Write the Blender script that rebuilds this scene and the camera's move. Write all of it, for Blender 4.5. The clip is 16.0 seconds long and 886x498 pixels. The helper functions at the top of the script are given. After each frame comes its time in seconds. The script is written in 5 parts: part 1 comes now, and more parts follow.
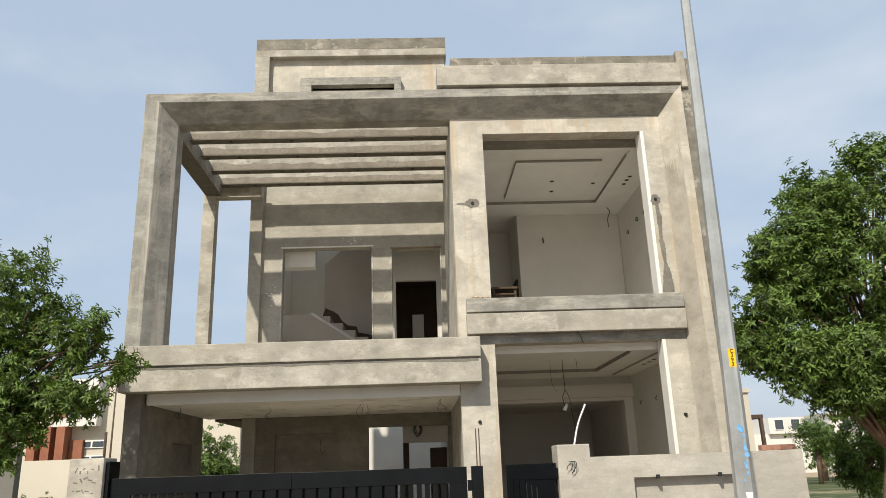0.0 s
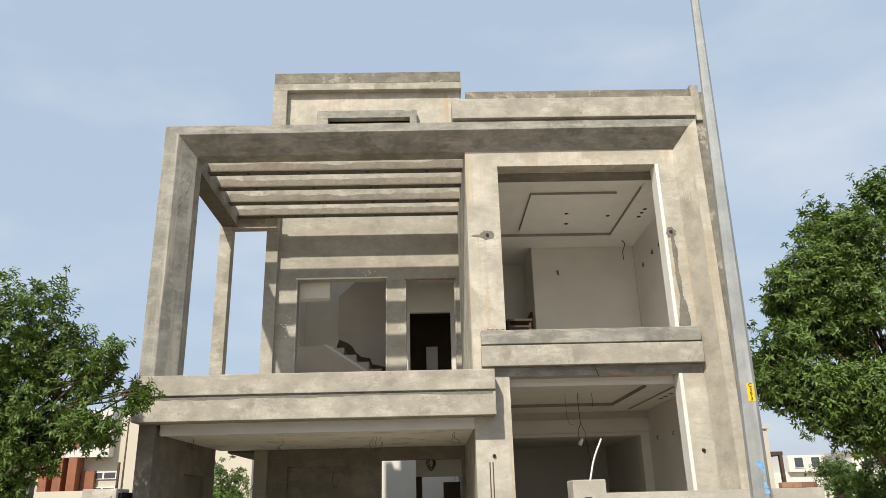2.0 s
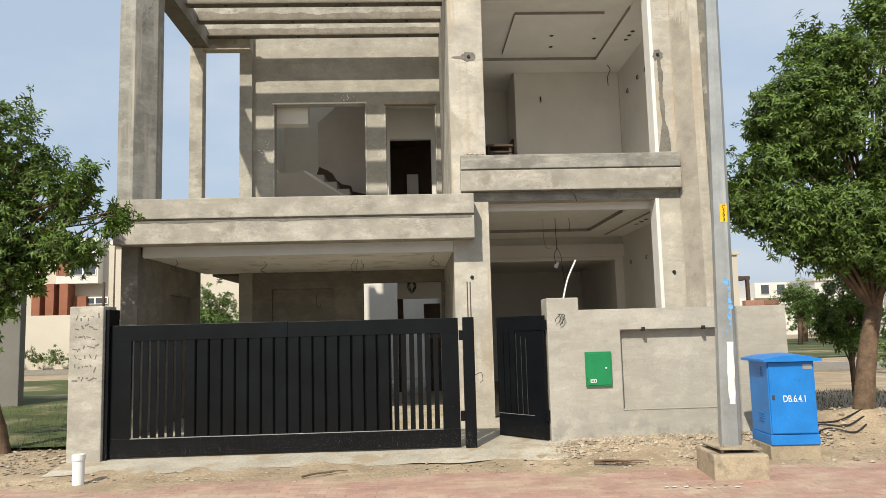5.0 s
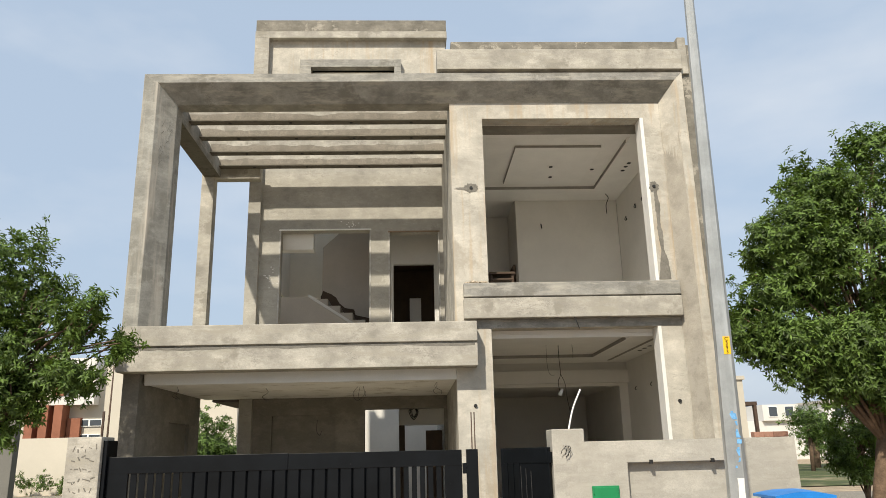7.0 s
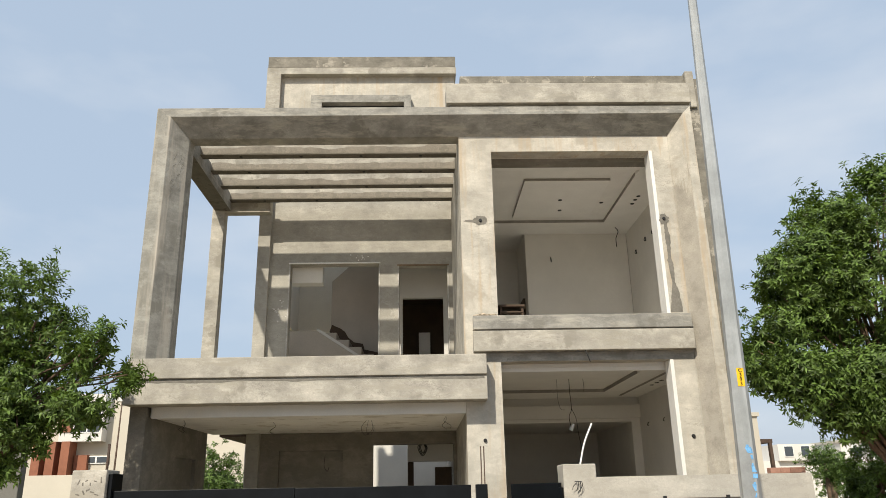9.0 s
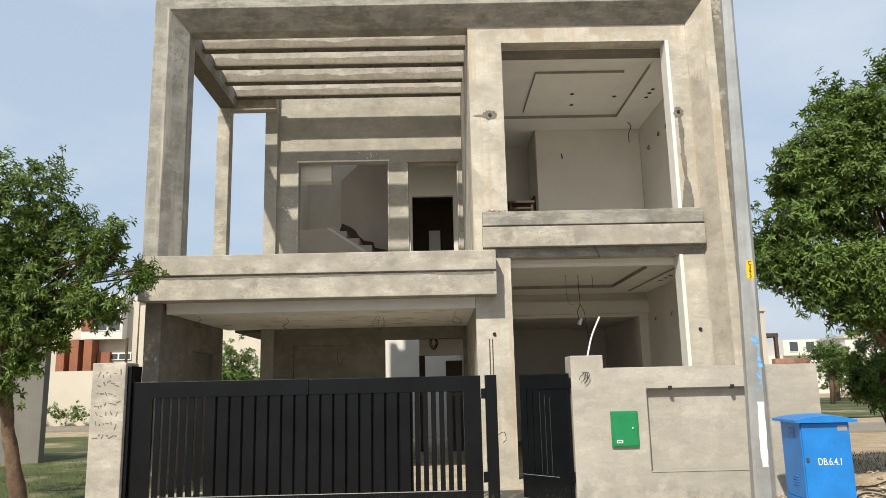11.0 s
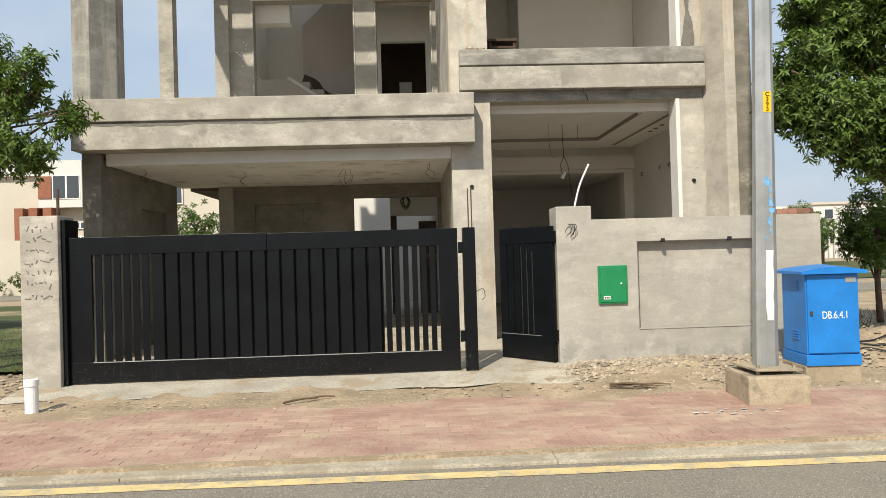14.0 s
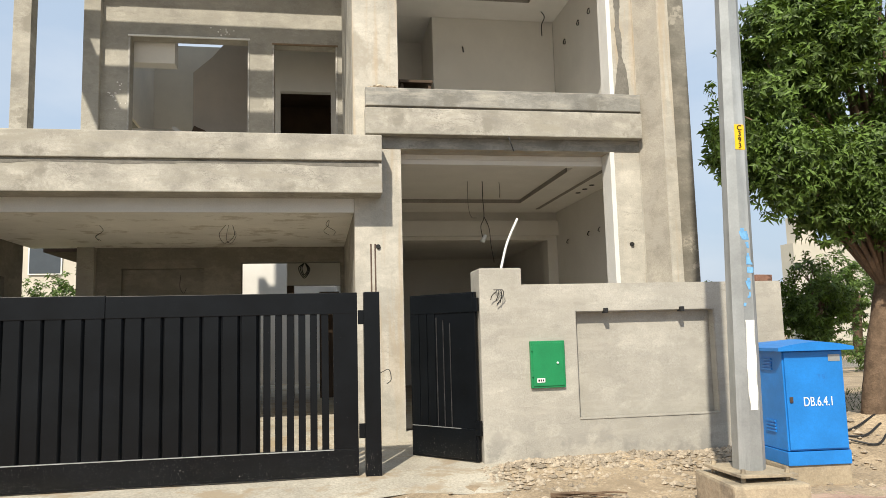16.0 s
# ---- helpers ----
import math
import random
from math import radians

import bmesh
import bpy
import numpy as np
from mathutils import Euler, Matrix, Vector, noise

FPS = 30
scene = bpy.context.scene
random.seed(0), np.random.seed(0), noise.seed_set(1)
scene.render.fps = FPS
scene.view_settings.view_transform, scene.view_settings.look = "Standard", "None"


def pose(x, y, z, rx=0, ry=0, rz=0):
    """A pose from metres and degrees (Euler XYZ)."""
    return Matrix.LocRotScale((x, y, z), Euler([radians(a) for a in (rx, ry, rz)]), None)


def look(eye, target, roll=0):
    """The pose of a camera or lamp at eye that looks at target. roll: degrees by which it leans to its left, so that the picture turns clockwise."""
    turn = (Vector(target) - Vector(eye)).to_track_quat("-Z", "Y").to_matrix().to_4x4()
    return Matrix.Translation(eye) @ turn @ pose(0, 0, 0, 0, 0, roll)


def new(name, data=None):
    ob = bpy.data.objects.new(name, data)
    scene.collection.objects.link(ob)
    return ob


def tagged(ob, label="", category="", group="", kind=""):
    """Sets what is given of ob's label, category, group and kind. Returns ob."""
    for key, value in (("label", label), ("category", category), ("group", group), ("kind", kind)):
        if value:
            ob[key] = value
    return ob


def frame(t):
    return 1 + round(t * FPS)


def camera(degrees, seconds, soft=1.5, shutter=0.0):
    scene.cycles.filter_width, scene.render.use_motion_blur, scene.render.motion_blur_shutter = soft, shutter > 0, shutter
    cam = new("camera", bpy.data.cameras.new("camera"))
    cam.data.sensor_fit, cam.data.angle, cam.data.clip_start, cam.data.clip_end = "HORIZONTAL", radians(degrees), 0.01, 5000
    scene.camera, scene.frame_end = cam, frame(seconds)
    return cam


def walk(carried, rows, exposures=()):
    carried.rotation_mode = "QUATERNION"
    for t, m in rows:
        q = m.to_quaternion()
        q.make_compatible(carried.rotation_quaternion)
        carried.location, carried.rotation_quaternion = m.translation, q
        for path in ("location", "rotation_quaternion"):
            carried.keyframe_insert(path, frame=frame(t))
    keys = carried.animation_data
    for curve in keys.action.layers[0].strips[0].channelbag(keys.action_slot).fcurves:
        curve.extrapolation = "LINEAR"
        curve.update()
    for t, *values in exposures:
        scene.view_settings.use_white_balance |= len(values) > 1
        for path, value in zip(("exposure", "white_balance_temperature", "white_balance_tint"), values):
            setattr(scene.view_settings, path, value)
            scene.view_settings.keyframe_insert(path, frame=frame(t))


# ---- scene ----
cam = camera(61.6, 16.0, soft=0.75)
PATH = [
    (0, (-0.043, 0.304, 1.711), (0.04, 2.219, 2.281), -2.1),
    (0.5, (-0.056, 0.301, 1.716), (0.026, 2.199, 2.341), -2.1),
    (1, (-0.044, 0.311, 1.705), (0.026, 2.202, 2.354), -1.9),
    (1.5, (-0.056, 0.308, 1.707), (0.004, 2.197, 2.362), -1.7),
    (2, (-0.06, 0.303, 1.697), (-0.012, 2.192, 2.351), -1.5),
    (2.5, (-0.053, 0.304, 1.702), (-0.009, 2.203, 2.326), -1.3),
    (3, (-0.051, 0.314, 1.705), (0.001, 2.23, 2.275), -1.3),
    (3.5, (-0.048, 0.353, 1.632), (0.013, 2.31, 2.038), -1.3),
    (3.7, (-0.022, 0.396, 1.584), (0.039, 2.368, 1.916), -1.3),
    (5.8, (-0.001, 0.391, 1.597), (0.094, 2.377, 1.807), -1.6),
    (6, (-0.005, 0.371, 1.604), (0.088, 2.351, 1.871), -1.6),
    (6.5, (-0.028, 0.334, 1.649), (0.065, 2.289, 2.057), -1.5),
    (7, (-0.039, 0.28, 1.716), (0.048, 2.208, 2.244), -1.4),
    (7.5, (-0.045, 0.3, 1.717), (0.038, 2.204, 2.323), -1.2),
    (8, (-0.034, 0.32, 1.696), (0.041, 2.216, 2.329), -1.1),
    (10.3, (-0.028, 0.394, 1.632), (0.01, 2.325, 2.152), -1.5),
    (10.5, (-0.002, 0.411, 1.632), (0.031, 2.351, 2.114), -1.5),
    (11, (-0.004, 0.424, 1.599), (0.025, 2.39, 1.966), -1.3),
    (11.5, (0.003, 0.521, 1.522), (0.032, 2.511, 1.726), -1.0),
    (12, (-0.027, 0.612, 1.475), (0.012, 2.611, 1.523), -1.0),
    (12.5, (-0.107, 0.766, 1.452), (-0.054, 2.765, 1.418), -1.2),
    (13, (-0.091, 0.972, 1.411), (-0.023, 2.971, 1.36), -1.5),
    (13.5, (-0.024, 1.244, 1.454), (0.064, 3.242, 1.437), -1.7),
    (14, (-0.001, 1.474, 1.409), (0.094, 3.472, 1.431), -1.7),
    (14.5, (-0.009, 1.861, 1.32), (0.121, 3.856, 1.373), -1.5),
    (15, (0.056, 2.269, 1.273), (0.239, 4.26, 1.343), -1.0),
    (15.5, (0.166, 2.735, 1.284), (0.451, 4.713, 1.356), -0.9),
    (16, (0.222, 3.177, 1.338), (0.555, 5.136, 1.566), -1.5),
]
walk(cam, [(t, look(eye, target, roll)) for t, eye, target, roll in PATH], exposures=[(0, 0.09), (3.5, 0.11), (6.0, 0.08), (6.5, 0.15), (7.5, 0.08), (11, 0.14), (13.5, 0.11), (15.2, 0.08), (16, 0.22)])

# ---------- light ----------
SUN = Vector((-0.43, -1.0, 1.03)).normalized()
world = bpy.data.worlds.new("sky")
scene.world = world
world.use_nodes = True
wn, wl = world.node_tree.nodes, world.node_tree.links
bg = wn["Background"]
sky = wn.new("ShaderNodeTexSky")
sky.sky_type, sky.sun_disc = "NISHITA", False
sky.sun_elevation = math.asin(SUN.z)
sky.sun_rotation = math.atan2(SUN.x, SUN.y)
sky.air_density, sky.dust_density, sky.ozone_density = 1.2, 3.5, 1.5
tc = wn.new("ShaderNodeTexCoord")
mp = wn.new("ShaderNodeMapping")
mp.inputs["Scale"].default_value = (2.0, 2.0, 5.0)
cl = wn.new("ShaderNodeTexNoise")
cl.inputs["Scale"].default_value, cl.inputs["Detail"].default_value = 1.6, 6
cr = wn.new("ShaderNodeValToRGB")
cr.color_ramp.elements[0].position, cr.color_ramp.elements[1].position = 0.45, 0.80
cr.color_ramp.elements[1].color = (0.55, 0.55, 0.55, 1)
cm = wn.new("ShaderNodeMixRGB")
cm.inputs["Color2"].default_value = (7.6, 7.9, 8.3, 1)
wl.new(tc.outputs["Generated"], mp.inputs["Vector"])
wl.new(mp.outputs["Vector"], cl.inputs["Vector"])
wl.new(cl.outputs["Fac"], cr.inputs["Fac"])
wl.new(cr.outputs["Color"], cm.inputs["Fac"])
haze = wn.new("ShaderNodeMixRGB")
haze.inputs["Fac"].default_value = 0.72
haze.inputs["Color2"].default_value = (5.45, 6.65, 8.2, 1)
wl.new(sky.outputs["Color"], haze.inputs["Color1"])
wl.new(haze.outputs["Color"], cm.inputs["Color1"])
wl.new(cm.outputs["Color"], bg.inputs["Color"])
bg.inputs["Strength"].default_value = 0.10
sun = new("sun", bpy.data.lights.new("sun", "SUN"))
sun.data.energy, sun.data.angle, sun.data.color = 4.7, radians(0.9), (1.0, 0.925, 0.785)
sun.matrix_world = Matrix.Translation((0, -5, 30)) @ SUN.to_track_quat("Z", "Y").to_matrix().to_4x4()


# ---------- materials ----------
def mat(name, base, rough=0.85, metal=0.0, var=0.12, scale=3.0, fine=40.0, bump=0.2, stain=None, stain_scale=1.2, stain_at=(0.5, 0.62),
        streak=None, smear=None, spec=0.3, fleck=None, fleck_scale=60, fleck_at=0.68, island=0.0, objrand=0.0, low=None, low_scale=70, low_at=(0.60, 0.68), grit=0.16, grit_scale=70.0, mottle=0.0, scuff=0.0):
    """A weathered surface: base colour broken up at two scales, optional stains, vertical streaks and flecks, fine relief."""
    m = bpy.data.materials.new(name)
    m.use_nodes = True
    n, l = m.node_tree.nodes, m.node_tree.links
    p = n["Principled BSDF"]
    p.inputs["Roughness"].default_value, p.inputs["Metallic"].default_value = rough, metal
    p.inputs["Specular IOR Level"].default_value = spec
    g = n.new("ShaderNodeNewGeometry")

    def tex(sc, detail=5, vec=None, rough_=0.6):
        t = n.new("ShaderNodeTexNoise")
        t.inputs["Scale"].default_value, t.inputs["Detail"].default_value, t.inputs["Roughness"].default_value = sc, detail, rough_
        l.new(vec or g.outputs["Position"], t.inputs["Vector"])
        return t.outputs["Fac"]

    def ramp(fac, a, b):
        r = n.new("ShaderNodeMapRange")
        r.inputs[1].default_value, r.inputs[2].default_value = a, b
        l.new(fac, r.inputs[0])
        return r.outputs[0]

    def mix(fac, c1, c2, mode="MIX"):
        x = n.new("ShaderNodeMixRGB")
        x.blend_type = mode
        for s, v in ((x.inputs[0], fac), (x.inputs[1], c1), (x.inputs[2], c2)):
            if isinstance(v, (tuple, list)):
                s.default_value = (*v, 1) if len(v) == 3 else v
            elif isinstance(v, (int, float)):
                s.default_value = v
            else:
                l.new(v, s)
        return x.outputs[0]

    big, small = tex(scale), tex(fine, 3)
    dark = tuple(c * (1 - 2 * var) for c in base)
    light = tuple(min(1, c * (1 + 1.4 * var)) for c in base)
    col = mix(ramp(big, 0.3, 0.7), dark, light)
    col = mix(ramp(small, 0.3, 0.7), mix(0.22 + var * 0.5, col, dark), col)
    if grit:
        t = tex(grit_scale, 4, rough_=0.75)
        col = mix(1.0, col, mix(ramp(t, 0.36, 0.64), (1 - grit,) * 3, (1 + 0.5 * grit,) * 3), "MULTIPLY")
    if mottle:      # trowelled patches with fairly crisp edges, at two sizes
        for sc, a, k in ((2.3, 0.49, 1.0), (7.5, 0.51, 0.6)):
            v = n.new("ShaderNodeMapping")
            v.inputs["Scale"].default_value = (0.7, 0.7, 1.5)
            l.new(g.outputs["Position"], v.inputs["Vector"])
            t = ramp(tex(sc, 7, v.outputs[0], 0.66), a, a + 0.05)
            col = mix(1.0, col, mix(t, (1 - mottle * k,) * 3, (1 + 0.5 * mottle * k,) * 3), "MULTIPLY")
    if scuff:       # thin dark trowel lines and scratches, in places
        v = n.new("ShaderNodeMapping")
        v.inputs["Scale"].default_value = (0.8, 0.8, 2.6)
        l.new(g.outputs["Position"], v.inputs["Vector"])
        d = n.new("ShaderNodeMath")
        d.operation = "SUBTRACT"
        d.inputs[1].default_value = 0.5
        l.new(tex(1.9, 8, v.outputs[0], 0.72), d.inputs[0])
        e = n.new("ShaderNodeMath")
        e.operation = "ABSOLUTE"
        l.new(d.outputs[0], e.inputs[0])
        k = n.new("ShaderNodeMath")
        k.operation = "MULTIPLY"
        l.new(ramp(e.outputs[0], 0.010, 0.003), k.inputs[0])
        l.new(ramp(tex(1.1, 4), 0.52, 0.62), k.inputs[1])
        col = mix(k.outputs[0], col, tuple(c * (1 - scuff) for c in base))
    if stain:
        col = mix(ramp(tex(stain_scale, 8, rough_=0.68), *stain_at), col, stain)
    if streak:
        s = n.new("ShaderNodeMapping")
        s.inputs["Scale"].default_value = (5.0, 5.0, 0.35)
        l.new(g.outputs["Position"], s.inputs["Vector"])
        col = mix(ramp(tex(1.4, 6, s.outputs[0]), 0.52, 0.72), col, streak)
    if smear:
        s = n.new("ShaderNodeMapping")
        s.inputs["Scale"].default_value = (0.9, 0.9, 4.5)
        l.new(g.outputs["Position"], s.inputs["Vector"])
        col = mix(ramp(tex(1.7, 7, s.outputs[0], 0.7), 0.50, 0.66), col, smear)
    if fleck:
        col = mix(ramp(tex(fleck_scale, 2), fleck_at, fleck_at + 0.03), col, fleck)
    if low:
        colour, z0, z1 = low
        sx = n.new("ShaderNodeSeparateXYZ")
        l.new(g.outputs["Position"], sx.inputs[0])
        k = n.new("ShaderNodeMath")
        k.operation = "MULTIPLY"
        l.new(ramp(sx.outputs[2], z1, z0), k.inputs[0])
        l.new(ramp(tex(low_scale, 6), *low_at), k.inputs[1])
        col = mix(k.outputs[0], col, colour)
    if island or objrand:
        r = g.outputs["Random Per Island"]
        if objrand:
            r = n.new("ShaderNodeObjectInfo").outputs["Random"]
        a = island or objrand
        h = n.new("ShaderNodeHueSaturation")
        v = n.new("ShaderNodeMapRange")
        v.inputs[3].default_value, v.inputs[4].default_value = 1 - a, 1 + a
        l.new(r, v.inputs[0])
        l.new(v.outputs[0], h.inputs["Value"])
        l.new(col, h.inputs["Color"])
        col = h.outputs[0]
    l.new(col, p.inputs["Base Color"])
    if bump:
        b = n.new("ShaderNodeBump")
        b.inputs["Strength"].default_value, b.inputs["Distance"].default_value = bump, 0.02
        l.new(mix(0.35, small, big), b.inputs["Height"])
        l.new(b.outputs[0], p.inputs["Normal"])
    return m


PLASTER = mat("cement_plaster", (0.455, 0.425, 0.365), 0.92, var=0.16, scale=2.6, fine=34, bump=0.3, stain=(0.27, 0.25, 0.21), stain_scale=1.5, stain_at=(0.565, 0.635), smear=(0.34, 0.315, 0.26), grit=0.10, mottle=0.085, scuff=0.5)
PLASTER_GREY = mat("grey_cement_plaster", (0.33, 0.318, 0.285), 0.92, var=0.17, scale=2.4, fine=32, bump=0.3, stain=(0.20, 0.19, 0.165), stain_scale=1.6, stain_at=(0.56, 0.63), smear=(0.40, 0.375, 0.32), grit=0.10, mottle=0.1, scuff=0.5)
POST_PLASTER = mat("mottled_column_plaster", (0.345, 0.333, 0.295), 0.92, var=0.16, scale=2.8, fine=34, bump=0.3, stain=(0.225, 0.215, 0.185), stain_scale=1.5, stain_at=(0.555, 0.62), streak=(0.44, 0.40, 0.34), grit=0.10, mottle=0.1, scuff=0.5)
CREAM_PLASTER = mat("cream_cement_plaster", (0.53, 0.495, 0.425), 0.92, var=0.13, scale=2.1, fine=28, bump=0.3, stain=(0.39, 0.355, 0.295), stain_scale=1.3, stain_at=(0.56, 0.63), streak=(0.44, 0.35, 0.245), grit=0.10, mottle=0.06, scuff=0.42)
BAND = mat("banded_plaster", (0.43, 0.405, 0.35), 0.92, var=0.13, scale=2.2, fine=30, bump=0.3, stain=(0.33, 0.31, 0.265), stain_scale=1.6, stain_at=(0.585, 0.62), smear=(0.37, 0.35, 0.30), grit=0.10, mottle=0.06, scuff=0.4)
WALL_PLASTER = mat("boundary_wall_plaster", (0.45, 0.425, 0.37), 0.93, var=0.09, scale=1.6, fine=26, bump=0.3, stain=(0.345, 0.325, 0.28), stain_scale=1.5, stain_at=(0.53, 0.66), smear=(0.40, 0.375, 0.325), grit=0.13, low=((0.27, 0.258, 0.23), 0.10, 0.55), low_scale=4.0, low_at=(0.46, 0.56), mottle=0.07, scuff=0.4)
WET = mat("damp_patch", (0.205, 0.19, 0.162), 0.9, var=0.16, scale=6, fine=34, bump=0.3)
DAMP = mat("faded_damp_plaster", (0.40, 0.365, 0.305), 0.92, var=0.15, scale=3.0, fine=30, bump=0.3, stain=(0.36, 0.33, 0.28), stain_scale=2.2, stain_at=(0.54, 0.60), grit=0.14)
PUTTY = mat("white_putty", (0.77, 0.75, 0.705), 0.9, var=0.04, scale=2.0, fine=20, bump=0.08, grit=0.06)
PAINT = mat("white_wall_paint", (0.72, 0.695, 0.645), 0.9, var=0.05, scale=0.9, fine=16, bump=0.05, grit=0.06)
COPING = mat("stained_coping_plaster", (0.255, 0.235, 0.195), 0.93, var=0.19, scale=3, fine=30, bump=0.3, stain=(0.36, 0.33, 0.275), stain_scale=2.2, stain_at=(0.57, 0.60), smear=(0.19, 0.175, 0.145), grit=0.10, mottle=0.11, scuff=0.4)
WHITEWASH = mat("fresh_white_putty", (0.79, 0.77, 0.73), 0.9, var=0.03, scale=2.0, fine=20, bump=0.06, grit=0.05)
CREAM_WASH = mat("cream_lime_wash", (0.86, 0.80, 0.69), 0.9, var=0.05, scale=1.0, fine=20, bump=0.08, grit=0.06)
UNDERCOAT = mat("grey_brown_undercoat", (0.50, 0.445, 0.375), 0.92, var=0.06, scale=1.2, fine=20, bump=0.15, grit=0.1)
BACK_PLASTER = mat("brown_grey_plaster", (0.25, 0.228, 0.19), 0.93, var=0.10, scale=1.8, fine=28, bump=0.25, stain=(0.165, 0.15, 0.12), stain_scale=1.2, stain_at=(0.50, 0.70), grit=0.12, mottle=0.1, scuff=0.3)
# Dark concrete for beam undersides, with their shade put into the colour.
SOFFIT_SHADE = mat("shaded_soffit_concrete", (0.15, 0.135, 0.11), 0.95, var=0.15, scale=4, fine=30, bump=0.4, stain=(0.09, 0.08, 0.065), stain_scale=4, stain_at=(0.52, 0.60))
BEAM_DAMP = mat("damp_beam_plaster", (0.28, 0.25, 0.205), 0.92, var=0.17, scale=3.0, fine=30, bump=0.3, stain=(0.21, 0.19, 0.155), stain_scale=3.0, stain_at=(0.54, 0.58), grit=0.14)
TRIM_PUTTY = mat("thin_grey_putty", (0.50, 0.48, 0.44), 0.9, var=0.2, scale=9, fine=40, bump=0.2)
DULL = mat("gleam_line_steel", (0.10, 0.10, 0.10), 0.5, metal=0.4, var=0.3, scale=8, fine=40, bump=0.1)
MOULD = mat("grey_gypsum_moulding", (0.32, 0.30, 0.27), 0.9, var=0.1, scale=4, fine=30, bump=0.1)
PATCHY = mat("patchy_white_ceiling", (0.85, 0.825, 0.77), 0.9, var=0.06, scale=1.0, fine=18, bump=0.06, stain=(0.58, 0.54, 0.47), stain_scale=2.6, stain_at=(0.55, 0.63), grit=0.06)
BLACK = mat("black_enamel_steel", (0.0040, 0.0050, 0.0064), 0.31, var=0.25, scale=2.5, fine=30, bump=0.05, spec=0.24, low=((0.30, 0.28, 0.25), 0.14, 0.40), low_scale=80, low_at=(0.63, 0.665), fleck=(0.40, 0.38, 0.35), fleck_scale=90, fleck_at=0.79, grit=0.0)
GALV = mat("galvanised_steel", (0.42, 0.43, 0.42), 0.5, metal=0.55, var=0.12, scale=3, fine=14, bump=0.06, streak=(0.56, 0.57, 0.56), grit=0.06)
BLUE = mat("blue_enamel", (0.012, 0.20, 0.60), 0.42, var=0.08, scale=3, fine=24, bump=0.03, spec=0.5, stain=(0.02, 0.10, 0.36), stain_scale=5, stain_at=(0.66, 0.76), grit=0.06)
GREEN = mat("green_enamel", (0.010, 0.22, 0.075), 0.42, var=0.08, scale=4, fine=30, bump=0.03, spec=0.5, grit=0.06)
WHITE = mat("white_paint", (0.80, 0.80, 0.77), 0.7, var=0.04, scale=6, fine=40, bump=0.05, grit=0.0)
BLUE_WASH = mat("blue_spray_paint", (0.18, 0.42, 0.72), 0.7, var=0.15, scale=14, fine=60, bump=0.0)
YELLOW = mat("yellow_road_paint", (0.70, 0.54, 0.26), 0.85, var=0.10, scale=5, fine=60, bump=0.15, stain=(0.40, 0.35, 0.25), stain_scale=7, stain_at=(0.50, 0.64))
LABEL = mat("yellow_label", (0.85, 0.50, 0.02), 0.5, var=0.03, bump=0.0, grit=0.0)
INK = mat("black_ink_and_slit_dark", (0.01, 0.01, 0.01), 0.6, var=0.0, bump=0.0, grit=0.0)
ASPHALT = mat("asphalt", (0.24, 0.215, 0.175), 0.93, var=0.07, scale=0.6, fine=30, bump=0.6, stain=(0.262, 0.226, 0.172), stain_scale=0.35, stain_at=(0.40, 0.75), fleck=(0.42, 0.39, 0.33), fleck_scale=95, fleck_at=0.62, grit=0.62, grit_scale=110)
SOIL = mat("dusty_soil", (0.43, 0.335, 0.225), 0.96, var=0.18, scale=1.6, fine=20, bump=1.0, stain=(0.29, 0.225, 0.15), stain_scale=2.0, stain_at=(0.52, 0.62), grit=0.35, grit_scale=38)
APRON = mat("dusty_concrete", (0.49, 0.445, 0.36), 0.94, var=0.14, scale=1.5, fine=24, bump=0.4, stain=(0.35, 0.285, 0.20), stain_scale=1.9, stain_at=(0.52, 0.60), grit=0.25, grit_scale=45)
PAVER = mat("red_paver", (0.415, 0.262, 0.205), 0.93, var=0.10, scale=1.2, fine=30, bump=0.35, stain=(0.445, 0.34, 0.25), stain_scale=1.4, stain_at=(0.44, 0.64), objrand=0.10, grit=0.25, grit_scale=50)
PAVER_REST = mat("red_paver_bed", (0.415, 0.262, 0.205), 0.93, var=0.10, scale=1.2, fine=30, bump=0.35, stain=(0.445, 0.34, 0.25), stain_scale=1.4, stain_at=(0.44, 0.64), island=0.10, grit=0.25, grit_scale=50)
KERB = mat("kerb_concrete", (0.45, 0.395, 0.305), 0.94, var=0.13, scale=2.2, fine=30, bump=0.5, stain=(0.32, 0.27, 0.195), stain_scale=2.6, stain_at=(0.5, 0.60), grit=0.3, grit_scale=45)
PAD = mat("rough_concrete", (0.43, 0.355, 0.25), 0.95, var=0.14, scale=2.5, fine=20, bump=0.6, stain=(0.25, 0.21, 0.155), stain_scale=3.5)
STONE = mat("rubble", (0.38, 0.315, 0.235), 0.95, var=0.12, scale=8, fine=50, bump=0.4, island=0.32)
BRICK = mat("clay_brick", (0.33, 0.18, 0.13), 0.93, var=0.12, scale=8, fine=60, bump=0.4, objrand=0.18)
GRASS = mat("grass", (0.075, 0.10, 0.026), 0.9, var=0.2, scale=0.6, fine=9, bump=0.6, stain=(0.20, 0.17, 0.075), stain_scale=0.45, island=0.25)
LAWN = mat("lawn_sward", (0.072, 0.090, 0.028), 0.95, var=0.2, scale=0.5, fine=12, bump=0.8, stain=(0.29, 0.24, 0.14), stain_scale=0.35, stain_at=(0.52, 0.66))
